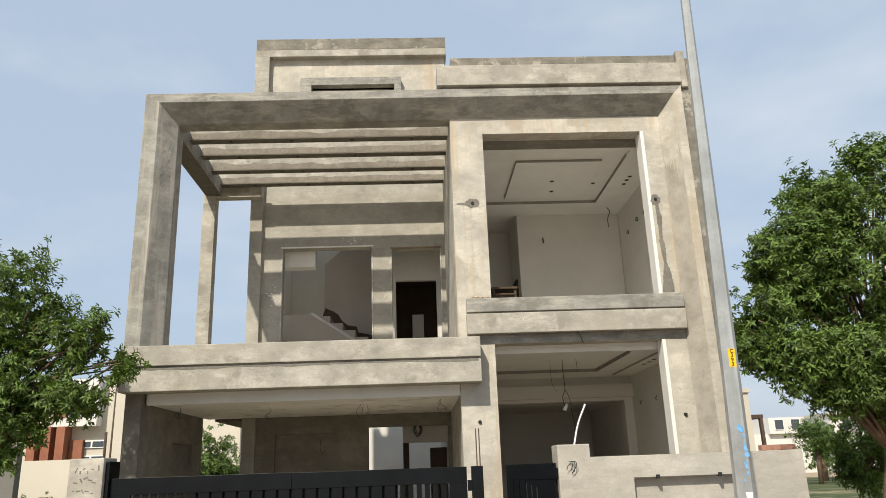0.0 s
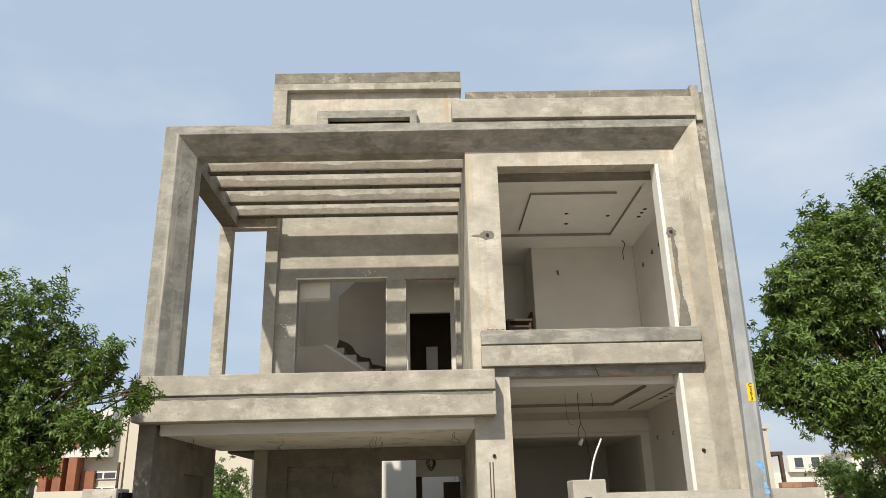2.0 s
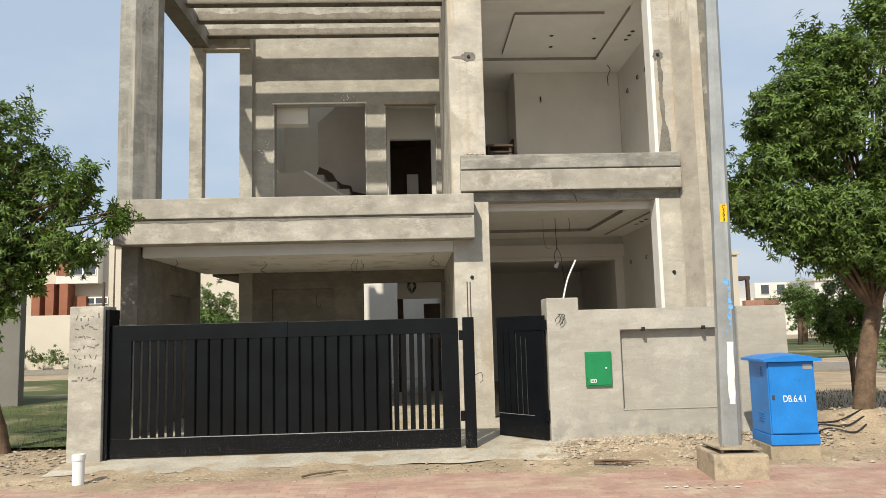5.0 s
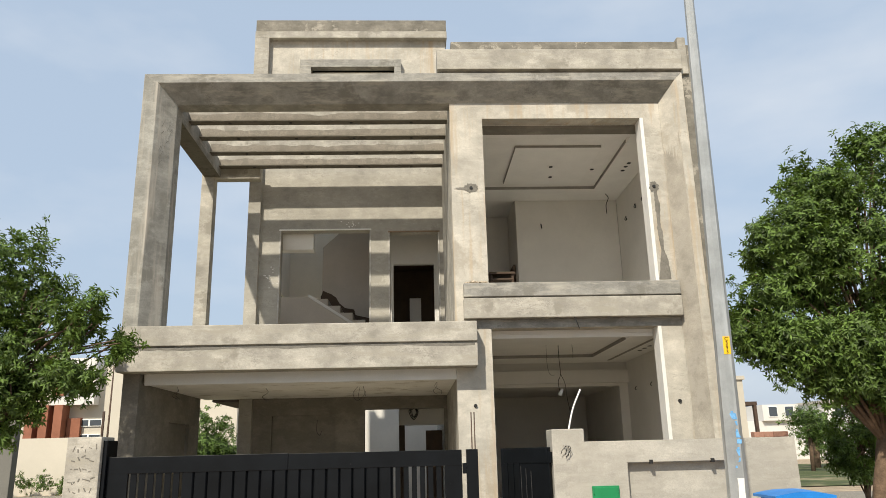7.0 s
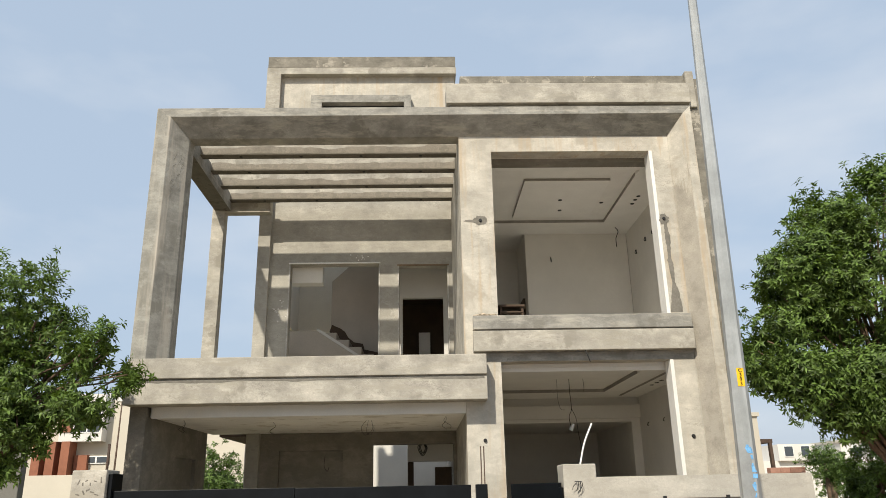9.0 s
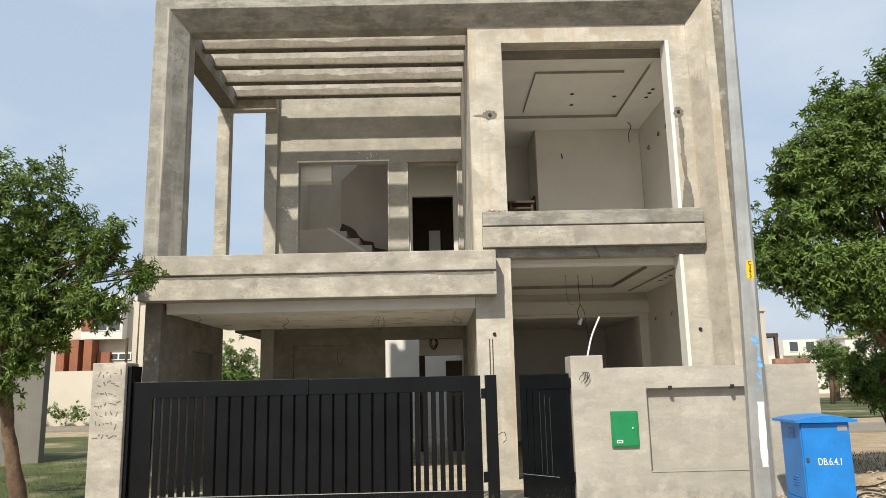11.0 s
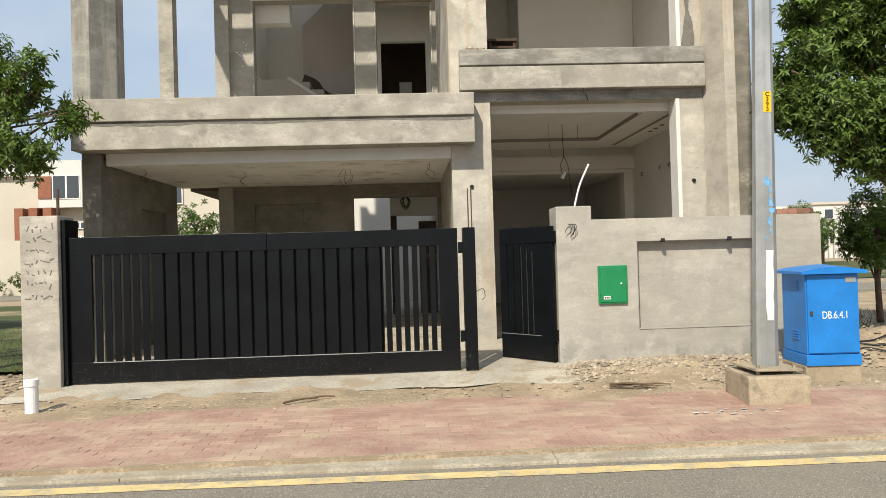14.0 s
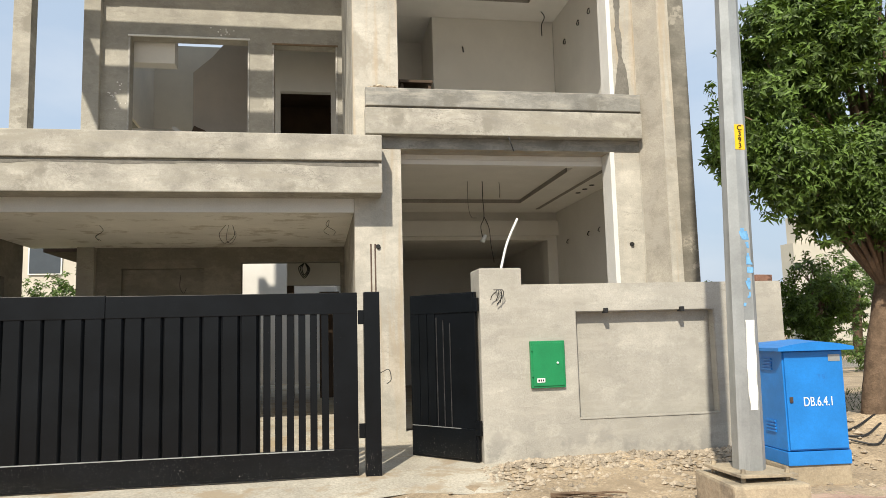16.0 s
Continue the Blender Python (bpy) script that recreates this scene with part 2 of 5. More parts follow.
BARK = mat("bark", (0.17, 0.115, 0.075), 0.95, var=0.22, scale=9, fine=34, bump=1.0, streak=(0.10, 0.07, 0.05))
RUST = mat("rusty_steel", (0.09, 0.06, 0.045), 0.8, var=0.2, scale=10, fine=60)
WIRE = mat("cable", (0.02, 0.02, 0.02), 0.6, var=0.0, bump=0.0, grit=0.0)
PIPE = mat("white_conduit", (0.78, 0.78, 0.76), 0.45, var=0.04, scale=6, bump=0.0, grit=0.0)
TIMBER = mat("brown_door_timber", (0.27, 0.19, 0.12), 0.7, var=0.12, scale=5, streak=(0.19, 0.13, 0.08))
# Dark timber, also the painted gloom of the room behind the doorway.
DARK = mat("dark_timber_and_unlit_room", (0.09, 0.06, 0.04), 0.8, var=0.1, scale=4)
CREAM = mat("cream_house_paint", (0.56, 0.515, 0.43), 0.85, var=0.04, scale=0.4, fine=5, bump=0.05, grit=0.06)
WHITE_HOUSE = mat("white_house_paint", (0.66, 0.64, 0.60), 0.85, var=0.04, scale=0.4, fine=5, bump=0.05, grit=0.06)
TERRA = mat("terracotta_cladding", (0.30, 0.125, 0.075), 0.85, var=0.08, scale=2)
FAR_GLASS = mat("tinted_glass", (0.06, 0.07, 0.08), 0.12, var=0.05, bump=0.0, spec=0.6, grit=0.0)
GREY_WALL = mat("grey_block_wall", (0.195, 0.185, 0.165), 0.94, var=0.09, scale=0.9, fine=18, bump=0.2, stain=(0.155, 0.145, 0.125))


def leaf_material(name, base):
    m = mat(name, base, 0.5, var=0.18, scale=1.4, fine=6, bump=0.0, island=0.75, spec=0.28, grit=0.0)
    n, l = m.node_tree.nodes, m.node_tree.links
    t = n.new("ShaderNodeBsdfTranslucent")
    t.inputs["Color"].default_value = (base[0] * 2.2, base[1] * 2.2, base[2] * 0.8, 1)
    x = n.new("ShaderNodeMixShader")
    x.inputs[0].default_value = 0.16
    l.new(n["Principled BSDF"].outputs[0], x.inputs[1])
    l.new(t.outputs[0], x.inputs[2])
    l.new(x.outputs[0], n["Material Output"].inputs["Surface"])
    return m


LEAF = leaf_material("green_leaf", (0.095, 0.150, 0.032))
LEAF_FAR = leaf_material("far_leaf", (0.085, 0.135, 0.032))


# ---------- builders ----------
def part(name, bm, material, parent=None, label="", smooth=False):
    me = bpy.data.meshes.new(name)
    bm.normal_update()
    bm.to_mesh(me)
    bm.free()
    me.materials.append(material)
    if smooth:
        me.polygons.foreach_set("use_smooth", [True] * len(me.polygons))
    ob = new(name, me)
    if parent:
        ob.parent = parent
    if label:
        ob["label"] = label
    return ob


def thing(name, label, category, group="", kind=""):
    return tagged(new(name), label, category, group, kind)


def add_box(bm, x0, x1, y0, y1, z0, z1, bevel=0.0, m=None):
    r = bmesh.ops.create_cube(bm, size=1.0, matrix=Matrix.Translation(((x0 + x1) / 2, (y0 + y1) / 2, (z0 + z1) / 2)) @ Matrix.Diagonal((x1 - x0, y1 - y0, z1 - z0, 1)))
    vs = r["verts"]
    if m:
        bmesh.ops.transform(bm, matrix=m, verts=vs)
    if bevel:
        es = list({e for v in vs for e in v.link_edges})
        bmesh.ops.bevel(bm, geom=es, offset=bevel, segments=2, profile=0.6, affect="EDGES")
    return bm


def box(name, x0, x1, y0, y1, z0, z1, material, parent=None, label="", bevel=0.008, m=None):
    return part(name, add_box(bmesh.new(), x0, x1, y0, y1, z0, z1, bevel, m), material, parent, label)


def wall_with_holes(bm, axis, at, thick, u0, u1, z0, z1, holes):
    """A wall in the plane x or y = at, with rectangular openings (u0, u1, z0, z1) that go through it."""
    us = sorted({u0, u1, *[h[0] for h in holes], *[h[1] for h in holes]})
    zs = sorted({z0, z1, *[h[2] for h in holes], *[h[3] for h in holes]})
    us, zs = [u for u in us if u0 <= u <= u1], [z for z in zs if z0 <= z <= z1]
    solid = lambda i, j: 0 <= i < len(us) - 1 and 0 <= j < len(zs) - 1 and not any(
        h[0] <= (us[i] + us[i + 1]) / 2 <= h[1] and h[2] <= (zs[j] + zs[j + 1]) / 2 <= h[3] for h in holes)
    P = lambda u, d, z: (at + d, u, z) if axis == "x" else (u, at + d, z)
    cache = {}

    def v(u, d, z):
        k = (u, d, z)
        if k not in cache:
            cache[k] = bm.verts.new(P(*k))
        return cache[k]
    for i in range(len(us) - 1):
        for j in range(len(zs) - 1):
            if not solid(i, j):
                continue
            a, b, c, d = us[i], us[i + 1], zs[j], zs[j + 1]
            bm.faces.new([v(a, 0, c), v(b, 0, c), v(b, 0, d), v(a, 0, d)])
            bm.faces.new([v(a, thick, d), v(b, thick, d), v(b, thick, c), v(a, thick, c)])
            if not solid(i - 1, j):
                bm.faces.new([v(a, 0, d), v(a, thick, d), v(a, thick, c), v(a, 0, c)])
            if not solid(i + 1, j):
                bm.faces.new([v(b, 0, c), v(b, thick, c), v(b, thick, d), v(b, 0, d)])
            if not solid(i, j - 1):
                bm.faces.new([v(a, 0, c), v(a, thick, c), v(b, thick, c), v(b, 0, c)])
            if not solid(i, j + 1):
                bm.faces.new([v(b, 0, d), v(b, thick, d), v(a, thick, d), v(a, 0, d)])
    bmesh.ops.recalc_face_normals(bm, faces=bm.faces[:])
    return bm


def tube(name, pts, r, material, parent=None, label="", sides=6, r_end=None):
    """A round bar through the points, tapering to r_end."""
    bm = bmesh.new()
    rings, last = [], None
    n = len(pts)
    for i, p in enumerate(pts):
        p = Vector(p)
        d = (Vector(pts[min(i + 1, n - 1)]) - Vector(pts[max(i - 1, 0)])).normalized()
        a = d.orthogonal().normalized() if last is None else (last - d * last.dot(d)).normalized()
        last = a
        b = d.cross(a)
        rr = r + ((r_end if r_end is not None else r) - r) * i / max(1, n - 1)
        rings.append([bm.verts.new(p + rr * (math.cos(2 * math.pi * k / sides) * a + math.sin(2 * math.pi * k / sides) * b)) for k in range(sides)])
    for q, s in zip(rings, rings[1:]):
        for k in range(sides):
            bm.faces.new([q[k], q[(k + 1) % sides], s[(k + 1) % sides], s[k]])
    bm.faces.new(rings[0][::-1])
    bm.faces.new(rings[-1])
    return part(name, bm, material, parent, label, smooth=sides > 5)


def curve_pts(ctrl, n=10):
    """A smooth line through control points."""
    c = [Vector(p) for p in ctrl]
    c = [2 * c[0] - c[1], *c, 2 * c[-1] - c[-2]]
    out = []
    for i in range(1, len(c) - 2):
        for k in range(n):
            t = k / n
            out.append(0.5 * (2 * c[i] + (c[i + 1] - c[i - 1]) * t + (2 * c[i - 1] - 5 * c[i] + 4 * c[i + 1] - c[i + 2]) * t * t + (3 * c[i] - c[i - 1] - 3 * c[i + 1] + c[i + 2]) * t ** 3))
    return out + [c[-2]]


def quad_sheet(bm, pts):
    bm.faces.new([bm.verts.new(p) for p in pts])
    return bm


def text(name, body, size, m, material, parent=None, label="", squeeze=1.0):
    c = bpy.data.curves.new(name, "FONT")
    c.body, c.size, c.align_x, c.align_y, c.extrude = body, size, "CENTER", "CENTER", 0.0015
    tmp = new(name, c)
    me = bpy.data.meshes.new_from_object(tmp.evaluated_get(bpy.context.evaluated_depsgraph_get()))
    bpy.data.objects.remove(tmp)
    ob = new(name, me)
    me.materials.clear()
    me.materials.append(material)
    me.transform(m @ Matrix.Diagonal((squeeze, 1, 1, 1)))
    if parent:
        ob.parent = parent
    if label:
        ob["label"] = label
    return ob


def blob_patch(name, cx, cz, w, h, y, material, parent, label="", seed=0, rough=0.35, n=48):
    """A flat ragged patch on a wall that faces -y."""
    bm = bmesh.new()
    vs = []
    for k in range(n):
        a = 2 * math.pi * k / n
        r = 1 + rough * (noise.noise((math.cos(a) * 2.2 + seed * 7, math.sin(a) * 2.2, seed)) + 0.6 * noise.noise((math.cos(a) * 6 + seed, math.sin(a) * 6, 3)))
        vs.append(bm.verts.new((cx + w / 2 * r * math.cos(a), y, cz + h / 2 * r * math.sin(a))))
    bm.faces.new(vs)
    return part(name, bm, material, parent, label)


# ---------- ground, road, pavement ----------
def mound(x, y):
    """The heap of spoil against the boundary wall."""
    heap = 0.30 * math.exp(-((x - 6.1) / 0.9) ** 2 - ((y - 10.6) / 0.9) ** 2)
    return heap + 0.10 * math.exp(-((y - 10.0) / 0.42) ** 2) * max(0.0, min(1.0, (x - 1.7) / 0.5)) * (0.8 + 0.5 * noise.noise((x * 2, y * 2, 3))) if y < 10.4 else heap


def ground_z(y):
    return float(np.interp(y, [6.5, 6.8, 8.9, 10.2, 12.0], [-0.16, -0.03, 0.0, 0.06, 0.08]))


bm = bmesh.new()
xs = [-3000, -200, -60, *np.arange(-24, -4, 0.5), *np.arange(-4, 8, 0.125), *np.arange(8, 24.1, 0.5), 60, 200, 3000]
ys = [-3000, -60, 6.5, 6.8, *np.arange(7.0, 8.8, 0.3), *np.arange(8.8, 10.5, 0.1), *np.arange(10.5, 16.1, 0.25), 18, 22, 30, 60, 200, 3000]
grid = [[bm.verts.new((x, y, ground_z(y) + (mound(x, y) if 1.5 < x < 9 else 0) + (0.03 * noise.noise((x * 0.9, y * 0.9, 0)) + 0.02 * noise.noise((x * 3, y * 3, 5)) if 8.9 < y < 30 and abs(x) < 24 else 0))) for y in ys] for x in xs]
for i in range(len(xs) - 1):
    for j in range(len(ys) - 1):
        bm.faces.new([grid[i][j], grid[i + 1][j], grid[i + 1][j + 1], grid[i][j + 1]])
ground = part("ground", bm, SOIL, smooth=True)
tagged(ground, "dusty bare earth verge with patches of rubble", "ground", kind="structure")

road = tagged(box("road", -400, 400, -9, 6.66, -0.2, -0.05, ASPHALT, bevel=0), "weathered grey asphalt road", "road", kind="structure")
bm = bmesh.new()
N = 240
for i in range(N):
    a, b = -60 + 120 * i / N, -60 + 120 * (i + 1) / N
    w = lambda x, s: 0.018 * noise.noise((x * 1.7, s, 0)) + 0.012 * noise.noise((x * 6, s, 2))
    quad_sheet(bm, [(a, 6.37 - 0.012 * a + w(a, 1), -0.046), (b, 6.37 - 0.012 * b + w(b, 1), -0.046), (b, 6.51 - 0.012 * b + w(b, 9), -0.046), (a, 6.51 - 0.012 * a + w(a, 9), -0.046)])
bmesh.ops.remove_doubles(bm, verts=bm.verts[:], dist=1e-5)
tagged(part("road_line", bm, YELLOW), "worn yellow edge line painted on the asphalt", "road marking", kind="structure")

kerb = thing("kerb", "low dusty concrete kerb along the road", "kerb", kind="structure")
me = None
for i in range(-26, 27, 3):
    if me is None:
        k = part("kerb_block", add_box(bmesh.new(), 0.001, 2.999, 0.0, 0.27, -0.2, 0.0, 0.012), KERB, kerb)
        me = k.data
    else:
        k = new("kerb_block", me)
        k.parent = kerb
    k.matrix_basis = pose(i * 1.0, 6.61 - 0.010 * i + random.uniform(-0.003, 0.003), -0.028 + random.uniform(-0.003, 0.003), 0, 0, -0.57)
k = None

# driveway apron up to the gate and the carport floor
bm = bmesh.new()
axs, ays = np.linspace(-4.3, 2.0, 32), np.linspace(9.42, 15.7, 24)
vs = [[bm.verts.new((x + 0.12 * noise.noise((y * 1.3, x, 1)) * (1 if i in (0, 31) else 0), y + (0.22 * noise.noise((x * 1.5, 0, 4)) + 0.08 * noise.noise((x * 5, 0, 1)) if j == 0 else 0), ground_z(y) + (0.0 if j == 0 else 0.014 if j == 1 else 0.026) + 0.012 * noise.noise((x, y, 8)))) for j, y in enumerate(ays)] for i, x in enumerate(axs)]
for i in range(31):
    for j in range(23):
        bm.faces.new([vs[i][j], vs[i + 1][j], vs[i + 1][j + 1], vs[i][j + 1]])
tagged(part("driveway", bm, APRON, smooth=True), "dusty concrete driveway apron before the gate", "driveway", kind="structure")

# lawn beside the house and across the plots
lawn = thing("lawn", "short green lawn between the plots", "lawn", kind="structure")
bm = bmesh.new()
for x0, x1, y0, y1 in ((-40, -4.75, 11.2, 29), (9, 90, 30, 62)):
    n1, n2 = 30, 20
    g2 = [[bm.verts.new((x0 + (x1 - x0) * i / n1, y0 + (y1 - y0) * j / n2 + (0.5 * noise.noise((i, 0, 1)) if j == 0 else 0), 0.115 + 0.02 * noise.noise((i * 0.7, j * 0.7, 2)))) for j in range(n2 + 1)] for i in range(n1 + 1)]
    for i in range(n1):
        for j in range(n2):
            bm.faces.new([g2[i][j], g2[i + 1][j], g2[i + 1][j + 1], g2[i][j + 1]])
part("sward", bm, LAWN, lawn, smooth=True)
back_road = tagged(box("back_road", -300, -8, 33.5, 38.5, -0.1, 0.14, ASPHALT, bevel=0), "grey side road beyond the lawn", "road", kind="structure")
tagged(box("far_road", 9, 300, 22, 26, -0.1, 0.13, ASPHALT, bevel=0), "grey side road beyond the empty plot", "road", kind="structure")


# ---------- the house ----------
house = thing("house", "unfinished two-storey house in bare grey cement plaster", "house")
YF, YW, YB = 11.70, 12.0, 15.65     # frame front, wall plane, recessed back wall

# mitred portal frame with a splayed inner face
stations = [  # outer, lip inner, splay end
    [(-4.455, 3.5), (-4.22, 3.5), (-3.97, 3.5)],
    [(-4.455, 7.95), (-4.22, 7.79), (-3.97, 7.52)],
    [(4.68, 7.96), (4.54, 7.82), (4.32, 7.54)],
    [(4.68, 0.0), (4.54, 0.0), (4.32, 0.0)]]
for k, (material, label) in enumerate(((POST_PLASTER, "mottled grey splayed column"), (PLASTER_GREY, "grey splayed top beam"), (CREAM_PLASTER, "cream splayed side pier"))):
    bm = bmesh.new()
    rows = []
    for o, li, sp in stations[k:k + 2]:
        rows.append([bm.verts.new(p) for p in ((o[0], YW + 0.28, o[1]), (o[0], YF, o[1]), (li[0], YF, li[1]), (sp[0], YW, sp[1]), (sp[0], YW + 0.28, sp[1]))])
    for e in range(5):
        bm.faces.new([rows[0][e], rows[0][(e + 1) % 5], rows[1][(e + 1) % 5], rows[1][e]])
    bmesh.ops.recalc_face_normals(bm, faces=bm.faces[:])
    bmesh.ops.bevel(bm, geom=[e for e in bm.edges if e.is_manifold], offset=0.007, segments=2, profile=0.6, affect="EDGES")
    part("portal_frame", bm, material, house, label)


def ragged_strip(name, at, u0, u1, base, height, amp, seed, material, label, n=60):
    """A stain with a straight base and a wavy top; at(u, z) gives the place."""
    bm = bmesh.new()
    prev = None
    for i in range(n + 1):
        u = u0 + (u1 - u0) * i / n
        k = 9.0 / (u1 - u0)
        h = height + amp * (noise.noise((u * k * 0.45, seed, 0)) + 0.5 * noise.noise((u * k * 1.4, seed, 4)) + 0.2 * noise.noise((u * k * 5, seed, 9)))
        a, b = bm.verts.new(at(u, base)), bm.verts.new(at(u, base + max(0.02, h)))
        if prev:
            bm.faces.new([prev[0], a, b, prev[1]])
        prev = (a, b)
    return part(name, bm, material, house, label)


def on_splay(u, z):
    t = (u - 4.32) / 0.22
    return (4.32 + 0.22 * t - 0.005, YW - 0.30 * t - 0.004, z)


ragged_strip("damp_stain", on_splay, 4.33, 4.53, 0.1, 6.45, 0.5, 3, DAMP, "large faded damp stain")
box("side_strip", 4.682, 4.95, YF + 0.10, YW + 0.3, 0, 8.55, COPING, house, "stained grey edge pier")
box("side_strip", 4.685, 4.83, YF + 0.05, YW + 0.3, 7.965, 8.67, PLASTER, house, "raised parapet end")

# right bay: piers, lintels
bm = wall_with_holes(bmesh.new(), "y", YW, 0.28, 0.66, 4.318, 0.0, 7.535, [(1.23, 3.93, 0.22, 3.60), (1.215, 3.975, 3.95, 7.245)])
part("bay_wall", bm, CREAM_PLASTER, house, "cream plastered bay wall with two large openings")
box("lintel_strip", 0.975, 4.316, YW - 0.008, YW, 3.60, 3.744, PLASTER_GREY, house, "grey lintel band")
for z0, z1, x1 in ((3.70, 7.245, 3.975), (0.22, 3.60, 3.93)):
    box("jamb_edge", x1 - 0.012, x1 + 0.045, YW - 0.006, YW + 0.28, z0 + (0.25 if z0 > 1 else 0), z1, PUTTY, house, "white-puttied opening edge", bevel=0.003)

# balcony parapet of the right bay
box("balcony_parapet", 0.795, 4.31, 11.85, YW + 0.02, 3.745, 4.07, PLASTER, house, "lower band of the balcony parapet", bevel=0.012)
box("balcony_parapet", 0.80, 4.30, 11.84, YW - 0.01, 4.09, 4.315, PLASTER_GREY, house, "upper band of the balcony parapet", bevel=0.012)
box("balcony_parapet", 0.82, 4.28, 11.88, YW - 0.01, 4.06, 4.10, PLASTER_GREY, house, "recessed joint", bevel=0)

# terrace slab and its parapet over the carport
box("terrace_slab", -4.48, 0.972, 11.66, 12.05, 2.985, 3.335, PLASTER, house, "lower band of the terrace edge", bevel=0.012)
box("terrace_parapet", -4.46, 0.972, 11.645, 11.90, 3.365, 3.672, PLASTER, house, "upper band of the terrace edge", bevel=0.012)
box("terrace_joint", -4.42, 0.95, 11.70, 11.88, 3.325, 3.37, PLASTER_GREY, house, "dark recessed joint", bevel=0)
# Floor is out of view; pale colour chosen to reflect sun inward.
box("terrace_floor", -4.46, 0.66, 12.05, YB, 3.02, 3.30, APRON, house, "concrete terrace floor, kept pale to bounce sunlight")
box("ceiling_drop", -4.16, 0.658, 12.03, 12.10, 2.815, 2.99, PUTTY, house, "white-primed front drop of the carport ceiling", bevel=0.006)
box("carport_ceiling", -4.20, 0.70, 12.10, YB, 2.84, 3.015, PATCHY, house, "patchy white-primed carport ceiling", bevel=0.01)

# ragged joint plaster, darkened as the joint's shadow line; scratch marks on the column
ragged_strip("broken_edge", lambda u, z: (u, 11.6575, 3.332 - z), -4.43, 0.93, 0.0, 0.024, 0.035, 12, WET, "ragged broken plaster edge, darkened as the joint's shadow", 240)
grs = random.Random(31)
for k in range(16):
    s, z, ds, dz = grs.uniform(0.25, 0.75), 6.35 + grs.uniform(0, 0.75), grs.uniform(0.06, 0.16), grs.uniform(0.05, 0.14)
    bm = bmesh.new()
    quad_sheet(bm, [(-4.22 + 0.25 * a + 0.0036, 11.70 + 0.30 * a - 0.003, h) for a, h in ((s, z), (s + ds, z + dz), (s + ds, z + dz + 0.014), (s, z + 0.014))])
    part("scratch_mark", bm, WET, house, "dark scratch mark in the plaster")

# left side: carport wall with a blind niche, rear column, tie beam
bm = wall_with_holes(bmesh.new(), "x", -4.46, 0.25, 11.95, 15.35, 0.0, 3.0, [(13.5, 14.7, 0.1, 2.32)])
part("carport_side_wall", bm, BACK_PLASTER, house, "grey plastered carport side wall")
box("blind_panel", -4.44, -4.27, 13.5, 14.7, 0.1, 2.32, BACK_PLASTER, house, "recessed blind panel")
box("rear_column", -4.40, -4.14, 15.12, 15.38, 3.3, 7.62, PLASTER, house)
bm = add_box(bmesh.new(), -4.36, -4.02, 12.28, 15.38, 7.42, 7.76, 0.01)
side_beam = part("side_beam", bm, PLASTER_GREY, house)
# Thin dark strip that paints the shade under the side beam.
box("beam_soffit", -4.35, -4.03, 12.29, 15.37, 7.414, 7.421, SOFFIT_SHADE, side_beam, "concrete underside strip, darkened as shade", bevel=0)
box("tie_beam", -4.14, -3.20, 15.14, 15.36, 7.38, 7.72, PLASTER, house)
for i, y in enumerate((12.78, 13.48, 14.22, 14.95)):
    b = box("pergola_beam", -4.34, 0.66, y, y + 0.19, 7.60, 7.90, PLASTER, house, "plastered pergola beam", bevel=0.01)
    ragged_strip("damp_stain", lambda u, z, y=y: (u, y - 0.004, z), -4.0, 0.65, 7.612, 0.12, 0.08, i * 3 + 1, BEAM_DAMP, "wavy damp stain", 90).parent = b
    # Thin dark strip painting the shade beneath each pergola beam.
    box("beam_soffit", -4.33, 0.655, y + 0.006, y + 0.184, 7.592, 7.602, SOFFIT_SHADE, b, "concrete underside strip, darkened as shade", bevel=0)
    for k in range(4):
        bmk = bmesh.new()
        bmesh.ops.create_cone(bmk, cap_ends=True, segments=10, radius1=0.03, radius2=0.03, depth=0.012, matrix=Matrix.Translation((-3.3 + k * 1.1, y + 0.095, 7.590)))
        part("conduit_hole", bmk, WIRE, b, "dark conduit hole")

# recessed back walls
bm = wall_with_holes(bmesh.new(), "y", YB, 0.24, -3.24, 0.66, 3.3, 8.0, [(-2.80, -0.92, 3.75, 6.37), (-0.48, 0.55, 3.3, 6.31)])
part("terrace_back_wall", bm, BAND, house, "plastered terrace back wall with a window and a door opening")
box("corner_pier", -3.50, -3.24, YB - 0.12, YB + 0.24, 0.0, 8.0, BAND, house, "plastered corner pier")
for x0, x1, z in ((-2.84, -0.88, 6.37), (-0.52, 0.59, 6.31)):
    box("opening_trim", x0, x1, YB - 0.02, YB + 0.02, z, z + 0.03, PUTTY if x0 < -1 else TIMBER, house, "white-puttied head edge" if x0 < -1 else "brown timber head edge", bevel=0.004)
    box("opening_trim", x0 + 0.01, x0 + 0.035, YB - 0.012, YB + 0.02, 3.4, z, TRIM_PUTTY, house, "thinly puttied side edge", bevel=0.004)
    box("opening_trim", x1 - 0.035, x1 - 0.01, YB - 0.012, YB + 0.02, 3.4, z, TRIM_PUTTY, house, "thinly puttied side edge", bevel=0.004)
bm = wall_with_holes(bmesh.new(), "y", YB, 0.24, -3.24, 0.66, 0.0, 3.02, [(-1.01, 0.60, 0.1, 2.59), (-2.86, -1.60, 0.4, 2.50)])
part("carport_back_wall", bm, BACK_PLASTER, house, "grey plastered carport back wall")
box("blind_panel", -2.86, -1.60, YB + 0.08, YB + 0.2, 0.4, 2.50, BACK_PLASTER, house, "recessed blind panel")
